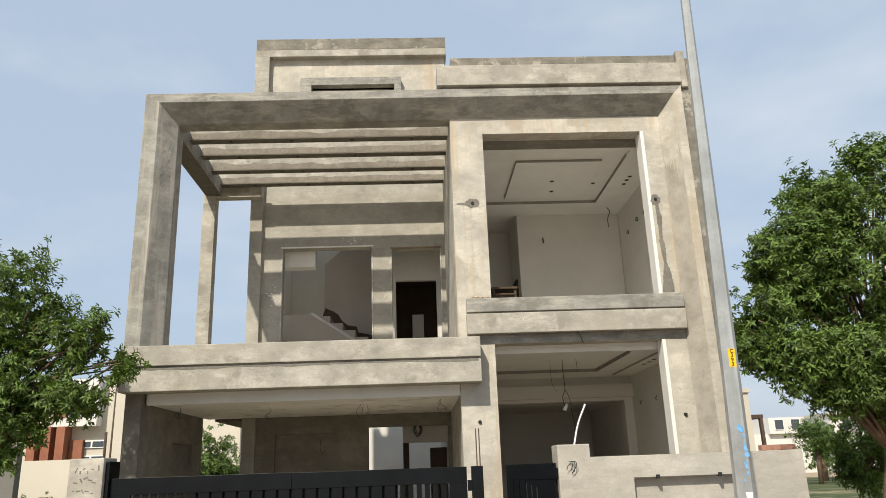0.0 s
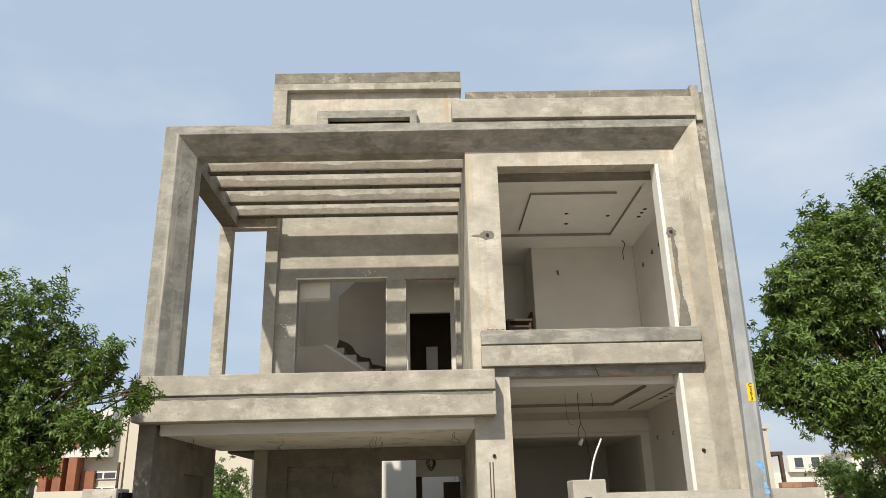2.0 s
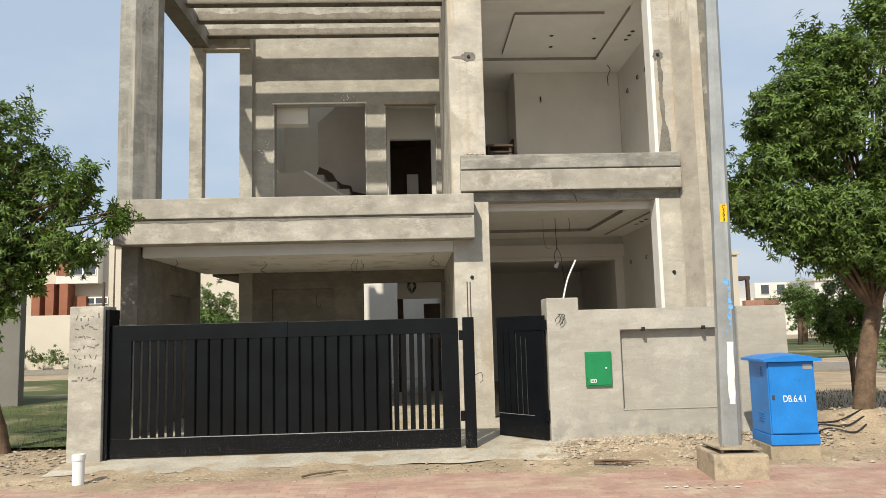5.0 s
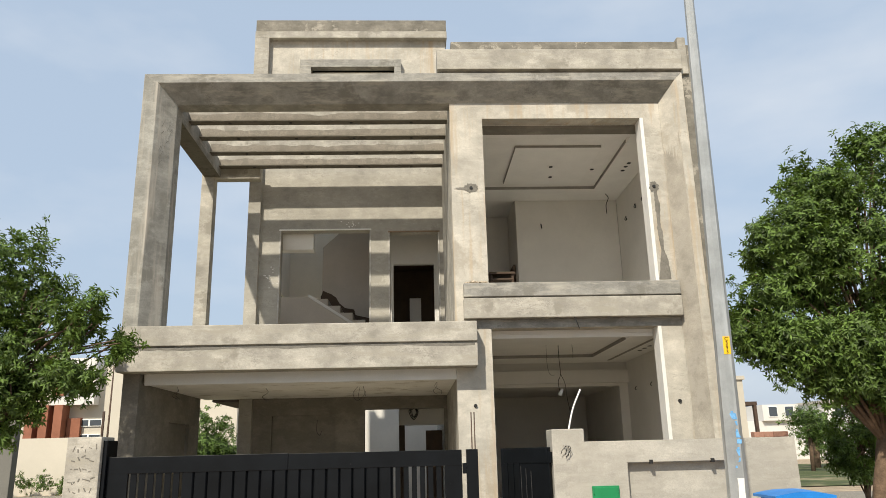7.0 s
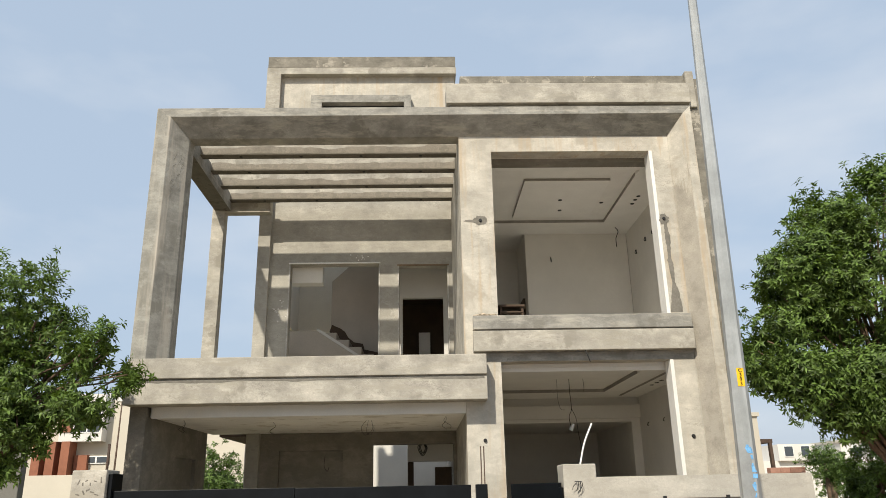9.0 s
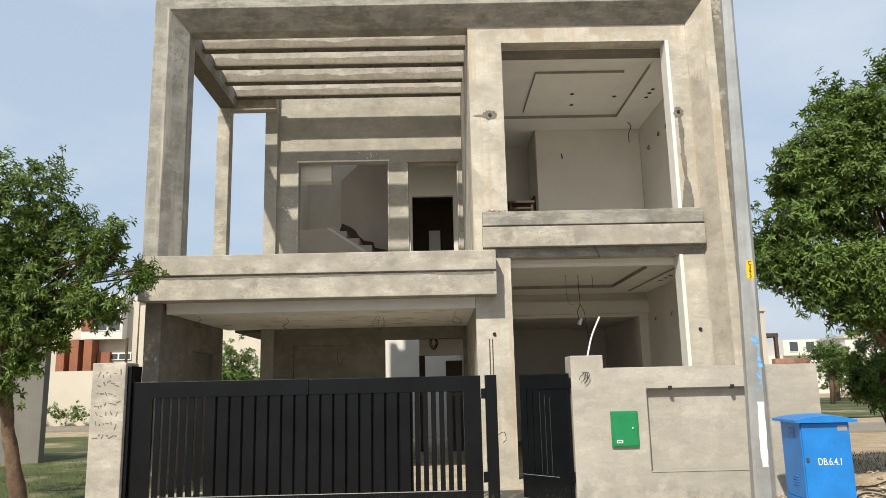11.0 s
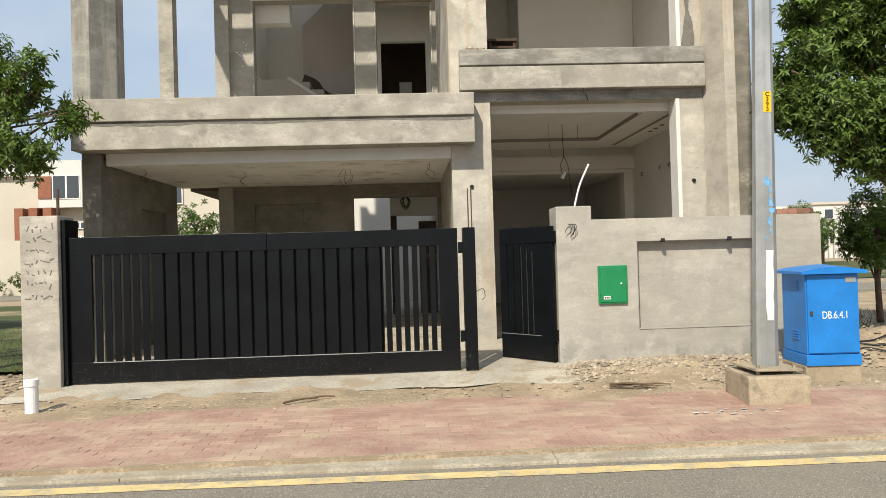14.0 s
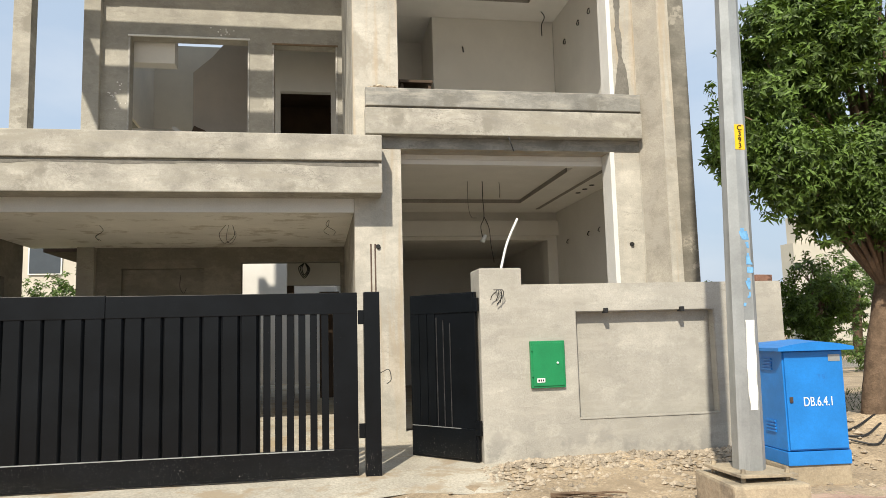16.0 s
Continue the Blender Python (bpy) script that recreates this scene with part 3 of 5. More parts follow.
bm = wall_with_holes(bmesh.new(), "x", 0.66, 0.24, YW + 0.28, 22.0, 0.0, 7.9, [(16.4, 17.4, 3.3, 5.4)])
part("party_wall", bm, PLASTER, house)
box("side_canopy", -4.15, -3.58, 16.0, 18.2, 2.82, 2.96, RUST, house, "dark projecting side canopy")
# Unseen openings, added to let daylight into the hall and stairs.
part("outer_wall", wall_with_holes(bmesh.new(), "x", -3.50, 0.2, YB + 0.24, 19.8, 0.0, 8.0, [(16.1, 18.0, 0.3, 2.75), (17.7, 19.5, 3.5, 5.6), (16.15, 17.6, 4.9, 7.6)]), PLASTER_GREY, house)
box("outer_wall", 4.72, 4.88, YW + 0.3, 22.0, 0.0, 8.0, PLASTER_GREY, house)
box("outer_wall", 0.66, 4.86, 22.0, 22.2, 0.0, 8.0, PLASTER_GREY, house)
box("yard_wall", -3.50, 5.2, 24.6, 24.8, 0.0, 3.8, PAINT, house, "white rear yard wall")
bm = bmesh.new()
add_box(bm, -0.75, 0.66, YB + 0.24, 19.8, 7.78, 8.0)
add_box(bm, 0.66, 4.86, YW + 0.28, 22.2, 7.76, 7.98)
# Roof left open behind this strip, out of view, to light the stairs.
add_box(bm, -3.34, -0.751, 15.9, 16.7, 7.78, 8.0)
part("roof_slab", bm, PLASTER_GREY, house)
for x0, x1, y0, y1 in ((0.66, 4.62, 19.8, 22.0), (-0.75, 4.62, 15.9, 19.8), (-3.34, -0.75, 15.9, 19.8)):
    box("upper_floor", x0, x1, y0, y1, 3.05, 3.32, PAINT, house)
box("upper_floor", 0.9, 4.62, YW + 0.28, 15.9, 3.62, 3.74, PAINT, house)
box("ground_floor", -3.34, 4.62, YW + 0.1, 22.0, 0.0, 0.22, APRON, house)

# cornice and parapet over the right bay
box("cornice", 0.45, 4.70, YF - 0.02, YW + 0.2, 8.02, 8.40, PLASTER, house, "projecting cornice band", bevel=0.012)
box("cornice_joint", 0.50, 4.68, YF + 0.08, YW + 0.2, 7.93, 8.03, PLASTER_GREY, house, "recessed shadow joint", bevel=0)
box("parapet", 0.70, 4.68, YF + 0.10, YW + 0.2, 8.395, 8.615, COPING, house, "stained upper parapet band", bevel=0.012)

# raised stair block with a slit window, above the recessed back wall
part("stair_block", wall_with_holes(bmesh.new(), "y", 15.62, 0.28, -3.43, 0.81, 7.98, 11.33, [(-2.23, -0.36, 9.845, 10.16)]), CREAM_PLASTER, house, "cream plastered stair block")
box("stair_block", -3.43, -3.19, 15.9, 18.9, 8.0, 11.1, PLASTER_GREY, house)
box("stair_block", 0.57, 0.81, 15.9, 18.9, 8.0, 11.1, PLASTER_GREY, house)
box("block_frame", -3.51, -3.19, 15.46, 15.95, 7.98, 10.91, PLASTER, house, "projecting side band")
box("block_frame", -3.51, 0.85, 15.46, 15.95, 10.91, 11.08, PLASTER, house, "projecting top band")
box("block_frame", -3.50, 0.84, 15.48, 15.95, 11.095, 11.375, COPING, house, "stained coping band")
for x0, x1, z0, z1 in ((-2.48, -2.23, 8.5, 10.16), (-0.36, -0.20, 8.5, 10.16), (-2.48, -0.20, 10.16, 10.35)):
    box("slit_frame", x0, x1, 15.44, 15.7, z0, z1, PLASTER_GREY, house, "projecting slit-window surround")
box("slit_sill", -2.23, -0.36, 15.50, 15.66, 9.0, 9.845, PLASTER_GREY, house, "plastered panel below the slit")

# Black panel added behind the slit, painting the darkness inside.
box("slit_back", -2.3, -0.3, 15.86, 15.90, 9.75, 10.22, INK, house, "black panel for the slit's unlit depth", bevel=0)

# damp patches, holes and conduits in the plaster
blob_patch("damp_patch", 0.98, 5.98, 0.24, 0.16, YW - 0.006, WET, house, "damp mortar patch round a conduit", 1)
blob_patch("damp_patch", 0.82, 5.97, 0.2, 0.04, YW - 0.005, WET, house, "damp chase", 2)
bm = bmesh.new()
prev = None
for i in range(90):
    z = 6.03 - i * 0.0187
    c = 4.10 + 0.03 * noise.noise((0, z * 2.2, 1)) + 0.012 * noise.noise((1, z * 14, 1)) + 0.04 * (i / 90)
    w = 0.034 + 0.022 * noise.noise((4, z * 4, 2)) + 0.012 * noise.noise((2, z * 19, 5)) + (0.075 * max(0, (i - 62) / 28))
    a, b = bm.verts.new((c - w, YW - 0.006, z)), bm.verts.new((c + w, YW - 0.006, z))
    if prev:
        bm.faces.new([prev[0], a, b, prev[1]])
    prev = (a, b)
part("damp_patch", bm, WET, house, "damp filled conduit chase running down the pier")
blob_patch("damp_patch", 4.09, 5.97, 0.16, 0.2, YW - 0.008, WET, house, "damp mortar patch", 5)
for x, z, y in ((0.985, 5.98, YW), (4.09, 5.98, YW), (0.937, 2.40, YW), (4.15, 2.41, YW)):
    bm = bmesh.new()
    bmesh.ops.create_cone(bm, cap_ends=True, segments=12, radius1=0.03, radius2=0.024, depth=0.03, matrix=Matrix.Translation((x, y - 0.012, z)) @ Matrix.Rotation(math.pi / 2, 4, "X"))
    part("conduit_stub", bm, WIRE, house, "dark conduit stub")

# ---------- rooms ----------
# upper right room
box("room_wall", 2.34, 4.66, 16.2, 16.4, 3.74, 7.4, PAINT, house, "white-primed room wall")
box("room_wall", 2.34, 2.46, 16.4, 17.6, 3.74, 7.4, PAINT, house)
box("room_wall", 0.9, 2.42, 17.6, 17.8, 3.3, 7.4, PAINT, house)
box("room_wall", 4.66, 4.72, YW + 0.3, 16.2, 3.74, 7.4, PAINT, house, "white-primed room wall")
box("room_wall", 0.9, 1.02, YW + 0.3, 15.4, 3.74, 7.4, PAINT, house)
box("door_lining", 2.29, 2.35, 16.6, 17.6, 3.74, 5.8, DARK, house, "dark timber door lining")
for z, y1 in ((7.24, 17.6),):
    bm = bmesh.new()
    add_box(bm, 0.9, 4.7, YW + 0.28, y1, z, z + 0.3)
    part("room_ceiling", bm, PUTTY, house, "white plasterboard ceiling")


def ceiling_border(x0, x1, y0, y1, rx0, rx1, ry0, ry1, z, d):
    """A dropped border with its underside at z, round a recess that is d deep."""
    for a, b, c, e in ((x0, rx0, y0, y1), (rx1, x1, y0, y1), (rx0, rx1, y0, ry0), (rx0, rx1, ry1, y1)):
        box("ceiling_border", a, b, c, e, z, z + d, WHITEWASH, house, "dropped white ceiling border", bevel=0.002)
    box("ceiling_moulding", rx1 - 0.014, rx1 - 0.002, ry0 + 0.25, ry1, z + 0.001, z + d, MOULD, house, "grey edge strip of the recess", bevel=0)
    box("ceiling_moulding", rx0 + 0.03, rx1 - 0.002, ry1 - 0.014, ry1 - 0.002, z + 0.001, z + d, MOULD, house, "grey edge strip of the recess", bevel=0)


ceiling_border(1.02, 4.66, YW + 0.40, 16.19, 1.35, 3.98, 12.67, 15.43, 7.18, 0.06)
island = box("ceiling_island", 1.955, 3.575, 13.17, 15.10, 7.19, 7.24, WHITEWASH, house, "dropped white panel in the ceiling recess", bevel=0.002)
box("island_edge", 1.955, 3.575, 13.158, 13.168, 7.19, 7.235, MOULD, island, "grey edge strip", bevel=0)
box("island_edge", 1.943, 1.953, 13.168, 15.10, 7.19, 7.235, MOULD, island, "grey edge strip", bevel=0)
# Added strip in dark plaster, painting the shade behind the lintel.
box("ceiling_pelmet", 1.02, 4.655, YW + 0.285, YW + 0.53, 7.174, 7.30, BACK_PLASTER, house, "unpainted strip behind the lintel, darkened for shade")
# ground right room
box("room_wall", 4.50, 4.70, YW + 0.3, 22, 0.22, 3.62, PAINT, house, "white-primed room wall")
box("room_wall", 0.9, 1.02, YW + 0.3, 16.0, 0.22, 3.62, PAINT, house)
bm = wall_with_holes(bmesh.new(), "y", 16.0, 0.3, 1.02, 4.50, 0.22, 3.62, [(1.3, 4.32, 0.22, 2.985)])
part("room_beam", bm, PAINT, house, "white-primed wall with a wide opening")
box("room_wall", 1.02, 4.50, 20.0, 20.2, 0.22, 3.1, PAINT, house)
box("room_ceiling", 0.9, 4.70, YW + 0.28, 22, 3.54, 3.61, WHITEWASH, house, "white plasterboard ceiling", bevel=0)
ceiling_border(1.02, 4.50, YW + 0.30, 15.98, 1.22, 3.57, 12.40, 15.04, 3.48, 0.06)
box("ceiling_moulding", 4.00, 4.06, 12.42, 15.60, 3.472, 3.482, MOULD, house, "grey line strip in the ceiling border", bevel=0)
box("room_wall", 0.66, 1.02, 16.3, 22, 0.22, 3.05, PAINT, house)
# hall behind the carport
box("yard_side_wall", -3.50, -3.34, 19.8, 24.59, 0.0, 3.8, PUTTY, house)
box("hall_beam", -0.35, 0.66, 17.4, 17.6, 2.32, 3.05, PAINT, house)
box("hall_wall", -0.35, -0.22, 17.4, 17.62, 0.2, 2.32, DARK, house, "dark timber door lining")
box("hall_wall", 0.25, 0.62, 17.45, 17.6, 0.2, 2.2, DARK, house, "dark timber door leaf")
# stair hall behind the terrace
part("stair_hall_wall", wall_with_holes(bmesh.new(), "y", 19.6, 0.2, -3.3, 0.66, 3.3, 7.78, []), CREAM_WASH, house, "cream washed stair hall wall")
# White block added for a sunlit patch; its brightness is in the colour.
box("landing_beam", -3.24, -2.15, 15.94, 16.22, 6.03, 7.70, WHITEWASH, house, "landing beam whitened as a sunlit patch")
# Matching unseen openings that admit the added daylight.
part("stair_hall_wall", wall_with_holes(bmesh.new(), "x", -3.298, 0.05, 15.9, 19.6, 3.3, 7.78, [(17.7, 19.5, 3.5, 5.6), (16.15, 17.6, 4.9, 7.6)]), CREAM_WASH, house)


def upright_panel(name, pts, y, thick, material, label=""):
    """A flat panel with the outline pts (x, z), standing in the plane y."""
    bm = bmesh.new()
    f = bm.faces.new([bm.verts.new((x, y, z)) for x, z in pts])
    r = bmesh.ops.extrude_face_region(bm, geom=[f])
    bmesh.ops.translate(bm, vec=(0, thick, 0), verts=[v for v in r["geom"] if isinstance(v, bmesh.types.BMVert)])
    bmesh.ops.recalc_face_normals(bm, faces=bm.faces[:])
    return part(name, bm, material, house, label)


upright_panel("stair_spine_wall", [(-2.23, 3.3), (-0.6, 3.3), (-0.6, 7.42), (-1.57, 7.42), (-1.86, 7.06), (-2.23, 6.72)], 18.3, 0.15, UNDERCOAT, "grey-brown undercoated stair wall with a cut corner")
gap = [(-2.24, 5.28), (-2.26, 5.46), (-2.20, 5.62), (-2.12, 5.58), (-2.0, 5.53), (-1.88, 5.44), (-1.80, 5.30), (-1.66, 5.18), (-1.44, 5.14), (-1.40, 5.0), (-1.1, 4.93), (-0.7, 4.8), (-0.7, 4.6), (-1.5, 4.6)]
upright_panel("broken_gap", gap, 18.285, 0.012, DARK, "broken dark gap where the steps meet the wall")
wallb = wall_with_holes(bmesh.new(), "y", 16.9, 0.15, -0.7, 0.66, 3.3, 7.3, [(-0.44, 0.49, 3.3, 5.92)])
part("inner_wall", wallb, PAINT, house, "white inner wall with a dark doorway")
# Room walls and ceiling coloured dark to stand in for missing light.
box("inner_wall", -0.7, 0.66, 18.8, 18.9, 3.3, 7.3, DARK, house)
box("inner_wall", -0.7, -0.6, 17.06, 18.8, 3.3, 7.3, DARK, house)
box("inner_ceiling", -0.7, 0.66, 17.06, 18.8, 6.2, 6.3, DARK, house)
box("door_leaf", -0.08, 0.2, 18.3, 18.34, 3.3, 5.4, PAINT, house, "pale inner door leaf")
for i in range(7):
    box("stair_step", -3.25, -1.98 + 0.29 * i, 17.4, 18.26, 3.3, 5.24 - 0.17 * i, UNDERCOAT, house, "rough plastered stair step", bevel=0.02)
upright_panel("stair_side", [(-3.25, 3.3), (-0.75, 3.3), (-0.75, 4.16), (-2.44, 5.27), (-3.25, 5.27)], 17.3, 0.09, UNDERCOAT, "undercoated side of the stair flight")
upright_panel("stair_string", [(-2.44, 5.275), (-0.75, 4.165), (-0.75, 4.24), (-2.42, 5.335)], 17.31, 0.07, PAINT, "pale edge of the stair flight")
srs = random.Random(21)
for k in range(26):
    cx, cz = ((-3.02, 5.35) if k < 15 else (-1.3, 6.5))
    blob_patch("plaster_splash", cx + srs.gauss(0, 0.09), cz + srs.gauss(0, 0.13 if k < 15 else 0.04), srs.uniform(0.012, 0.035), srs.uniform(0.012, 0.03), YB - 0.004, PUTTY, house, "white plaster splash", 60 + k)


def wire(ctrl, label="loose hanging electric wire", r=0.0045):
    ob = tube("wire", curve_pts(ctrl, 8), r, WIRE, None, sides=5)
    return tagged(ob, label, "wire", group="loose wires")


for x, y in ((-3.84, 12.6), (-2.54, 13.2), (0.37, 12.75)):
    for k in range(2):
        wire([(x, y, 2.85), (x + random.uniform(-.07, .07), y, 2.77), (x + random.uniform(-.08, .08), y + 0.04, 2.70), (x + random.uniform(-.03, .08), y, 2.64)], r=0.003)
wire([(-0.96, 13.2, 2.85), (-1.05, 13.2, 2.72), (-0.98, 13.2, 2.60), (-0.86, 13.2, 2.70), (-0.88, 13.2, 2.85)], r=0.0035)
wire([(-0.93, 13.2, 2.85), (-0.96, 13.2, 2.66), (-0.90, 13.2, 2.60), (-0.84, 13.2, 2.68), (-0.84, 13.2, 2.76)], r=0.003)
wire([(2.60, 13.6, 3.55), (2.60, 13.6, 3.3), (2.61, 13.6, 3.02), (2.56, 13.6, 2.88), (2.58, 13.6, 2.72)], r=0.006)
wire([(2.61, 13.6, 3.02), (2.68, 13.6, 2.85), (2.70, 13.6, 2.62), (2.74, 13.6, 2.35)], r=0.005)
wire([(2.38, 13.6, 3.55), (2.38, 13.6, 3.2), (2.42, 13.6, 3.02), (2.50, 13.6, 3.0)], r=0.003)
wire([(2.85, 13.6, 3.55), (2.86, 13.6, 3.4), (2.85, 13.6, 3.3)], "pale thin hanging wire", 0.004)
lamp = thing("bulb_holder", "white bulb holder hanging on a wire", "lamp holder")
bm = bmesh.new()
bmesh.ops.create_cone(bm, cap_ends=True, segments=12, radius1=0.04, radius2=0.02, depth=0.12, matrix=Matrix.Translation((2.60, 13.6, 2.70)) @ Matrix.Rotation(0.5, 4, "Y"))
part("socket", bm, PIPE, lamp, smooth=True)
for k in range(3):
    wire([(-0.02, 16.9, 3.0), (-0.02, 16.9, 2.72), (-0.12 + 0.03 * k, 16.9, 2.60), (-0.02, 16.9, 2.42 + 0.03 * k), (0.08 - 0.02 * k, 16.9, 2.58), (-0.02, 16.9, 2.72)], "tangled hanging light wire", 0.009)
wire([(-1.95, 15.64, 2.4), (-1.96, 15.62, 2.2), (-1.9, 15.62, 2.1), (-1.86, 15.62, 2.18)])
wire([(4.30, 15.75, 7.185), (4.36, 15.75, 7.08), (4.30, 15.75, 6.92), (4.30, 15.75, 6.72)], r=0.009)
for y, z in ((14.30, 6.56), (14.81, 6.58), (15.52, 6.53)):
    wire([(4.66, y, z + 0.03), (4.635, y - 0.02, z + 0.03), (4.63, y + 0.03, z - 0.02), (4.65, y, z - 0.04), (4.645, y - 0.03, z)], "wire ends curling from a socket hole", 0.009)
wire([(2.90, 16.2, 6.63), (2.90, 16.17, 6.60), (2.91, 16.18, 6.52)], r=0.014)
for y, z in ((14.37, 2.88), (13.91, 2.88), (15.38, 2.88)):
    wire([(4.50, y, z + 0.03), (4.475, y - 0.03, z + 0.02), (4.475, y + 0.03, z - 0.02), (4.49, y, z - 0.035)], "wire ends curling from a socket hole", 0.007)
wire([(2.55, 11.88, 3.76), (2.58, 11.86, 3.66), (2.62, 11.88, 3.56)], r=0.008)
tagged(tube("rebar", curve_pts([(2.05, 10.5, 1.95), (2.13, 10.5, 2.24), (2.25, 10.5, 2.50)]), 0.0125, PIPE), "bent white conduit pipe rising from the gate pillar", "pipe")
for x in (0.73, 0.77):
    tagged(tube("rebar", [(x, 10.3, 0.06), (x, 10.3, 2.22)], 0.008, RUST), "thin rusty steel rod standing by the gate", "rod", "steel rods")
tagged(tube("rebar", [(-4.02, 10.25, 1.9), (-4.02, 10.25, 2.33)], 0.018, RUST), "rusty steel rod on the pillar", "rod", "steel rods")

# ---------- boundary wall, gates ----------
bw = thing("boundary_wall", "bare cement-plastered front boundary wall", "wall", kind="structure")
bm = wall_with_holes(bmesh.new(), "y", 10.33, 0.12, 2.20, 5.05, 0.0, 1.81, [(2.77, 4.26, 0.48, 1.525)])
bmesh.ops.bevel(bm, geom=[e for e in bm.edges if e.is_manifold and e.calc_face_angle(0) > 0.5], offset=0.008, segments=2, affect="EDGES")
part("wall_face", bm, WALL_PLASTER, bw)
box("wall_core", 2.22, 5.05, 10.45, 10.60, 0.0, 1.80, WALL_PLASTER, bw)
box("pillar", 1.79, 2.222, 10.332, 10.75, 0.0, 1.977, WALL_PLASTER, bw, "square plastered gate pillar", bevel=0.015)
for x in (3.08, 3.90):
    box("drain_stub", x - 0.02, x + 0.02, 10.29, 10.37, 1.51, 1.56, WIRE, bw, "dark drain stub", bevel=0.004)
box("recess_ledge", 2.765, 4.265, 10.322, 10.37, 0.468, 0.482, WALL_PLASTER, bw, "thin plaster ledge below the recess", bevel=0.003)
box("wall_side", 4.88, 5.05, 10.5, 12.3, 0.0, 1.80, WALL_PLASTER, bw)
lp = thing("gate_pillar", "square cement gate pillar with scratched marks", "pillar")
box("shaft", -4.335, -3.915, 10.0, 10.42, 0.0, 2.005, PLASTER, lp, bevel=0.015)
box("hinge_channel", -3.91, -3.862, 10.06, 10.40, 0.02, 1.96, BLACK, lp, "black painted steel hinge channel", bevel=0.006)
for row in range(7):
    x, z = -4.29 + random.uniform(0, .03), 1.86 - 0.125 * row
    while x < -4.00:
        w = random.uniform(.02, .07)
        b = box("scratch", -w / 2, w / 2, -0.0015, 0.0015, -0.004, random.uniform(.004, .012), WET, lp, "dark scratched bar", bevel=0)
        b.matrix_basis = pose(x + w / 2, 9.9975, z + random.uniform(-.035, .035), 0, random.choice((0, 15, -25, 60, 85, -70)), 0)
        x += w * 0.8 + random.uniform(.005, .03)
for k in range(4):
    x = 1.93 + 0.02 * k
    wire([(x, 10.31, 1.76), (x + 0.02, 10.26, 1.75), (x + random.uniform(-.03, .03), 10.27, 1.70), (x + random.uniform(-.04, .02), 10.29, 1.66 - 0.015 * k)], "tangle of loose bell wires on the pillar", 0.0045)
wire([(0.78, 10.09, 1.0), (0.86, 10.07, 1.03), (0.88, 10.07, 0.94), (0.84, 10.07, 0.9)], r=0.004)

mb = thing("meter_box", "green painted steel meter box set in the wall", "meter box")
box("body", 2.275, 2.625, 10.295, 10.37, 0.79, 1.248, GREEN, mb, bevel=0.006)
box("door", 2.295, 2.605, 10.285, 10.296, 0.81, 1.231, GREEN, mb, bevel=0.004)
box("plate", 2.33, 2.41, 10.281, 10.286, 0.845, 0.885, WHITE, mb, "small maker's plate", bevel=0)
for k in range(3):
    box("plate_mark", 2.34 + 0.022 * k, 2.355 + 0.022 * k, 10.279, 10.2815, 0.855, 0.875, INK, mb, bevel=0)
bm = bmesh.new()
bmesh.ops.create_uvsphere(bm, u_segments=10, v_segments=6, radius=0.012, matrix=Matrix.Translation((2.545, 10.28, 1.03)))
part("knob", bm, WHITE, mb, "pale lock knob")
for z in (0.9, 1.15):
    box("hinge", 2.28, 2.298, 10.278, 10.292, z, z + 0.05, GREEN, mb, bevel=0.003)

gate = thing("driveway_gate", "black steel driveway gate with upright slats, closed", "gate")
G0, G1, GY = -3.86, 0.58, 10.14
box("top_rail", G0, -1.623, GY - 0.025, GY + 0.025, 1.55, 1.752, BLACK, gate, bevel=0.004)
box("top_rail", -1.618, G1, GY - 0.025, GY + 0.025, 1.55, 1.745, BLACK, gate, bevel=0.004)
box("bottom_rail", G0, G1, GY - 0.025, GY + 0.025, 0.095, 0.33, BLACK, gate, "black bottom rail speckled with cement splashes", bevel=0.004)
box("stile", G0, -3.602, GY - 0.024, GY + 0.024, 0.33, 1.575, BLACK, gate, bevel=0.004)
box("stile", 0.358, G1, GY - 0.024, GY + 0.024, 0.33, 1.575, BLACK, gate, bevel=0.004)
a0, b0 = -3.602, 0.358
for i in range(6):          # open slats at the hinge side
    x = -3.572 + 0.1053 * i
    box("slat", x, x + 0.076, GY - 0.010, GY + 0.010, 0.33, 1.56, BLACK, gate, bevel=0.003)
edges = [-2.940, -2.783] + [-2.783 + 0.16527 * (i + 1) for i in range(15)]
for i, (xa, xb) in enumerate(zip(edges, edges[1:])):
    bmp = bmesh.new()
    dz = 0.004 * math.sin(i * 2.3)
    prof = [(xa + 0.003, GY + 0.008), (xa + 0.010, GY - 0.014), (xb - 0.026, GY - 0.018), (xb - 0.003, GY + 0.010)]
    lo_, hi_ = [bmp.verts.new((a, b, 0.325)) for a, b in prof], [bmp.verts.new((a, b, 1.56 + dz)) for a, b in prof]
    for e in range(4):
        bmp.faces.new([lo_[e], lo_[(e + 1) % 4], hi_[(e + 1) % 4], hi_[e]])
    bmp.faces.new(lo_[::-1]), bmp.faces.new(hi_)
    part("panel_slat", bmp, BLACK, gate)
    box("backing_strip", xb - 0.012, xb + 0.010, GY + 0.012, GY + 0.02, 0.33, 1.575, BLACK, gate, bevel=0)
for i in range(6):          # open slats at the latch side
    x = -0.268 + 0.104 * i
    box("slat", x, x + 0.064, GY - 0.010, GY + 0.010, 0.33, 1.56, BLACK, gate, bevel=0.003)
box("ledge_strip", a0, b0, GY - 0.029, GY - 0.02, 0.323, 0.331, GALV, gate, "thin pale strip above the bottom rail", bevel=0)
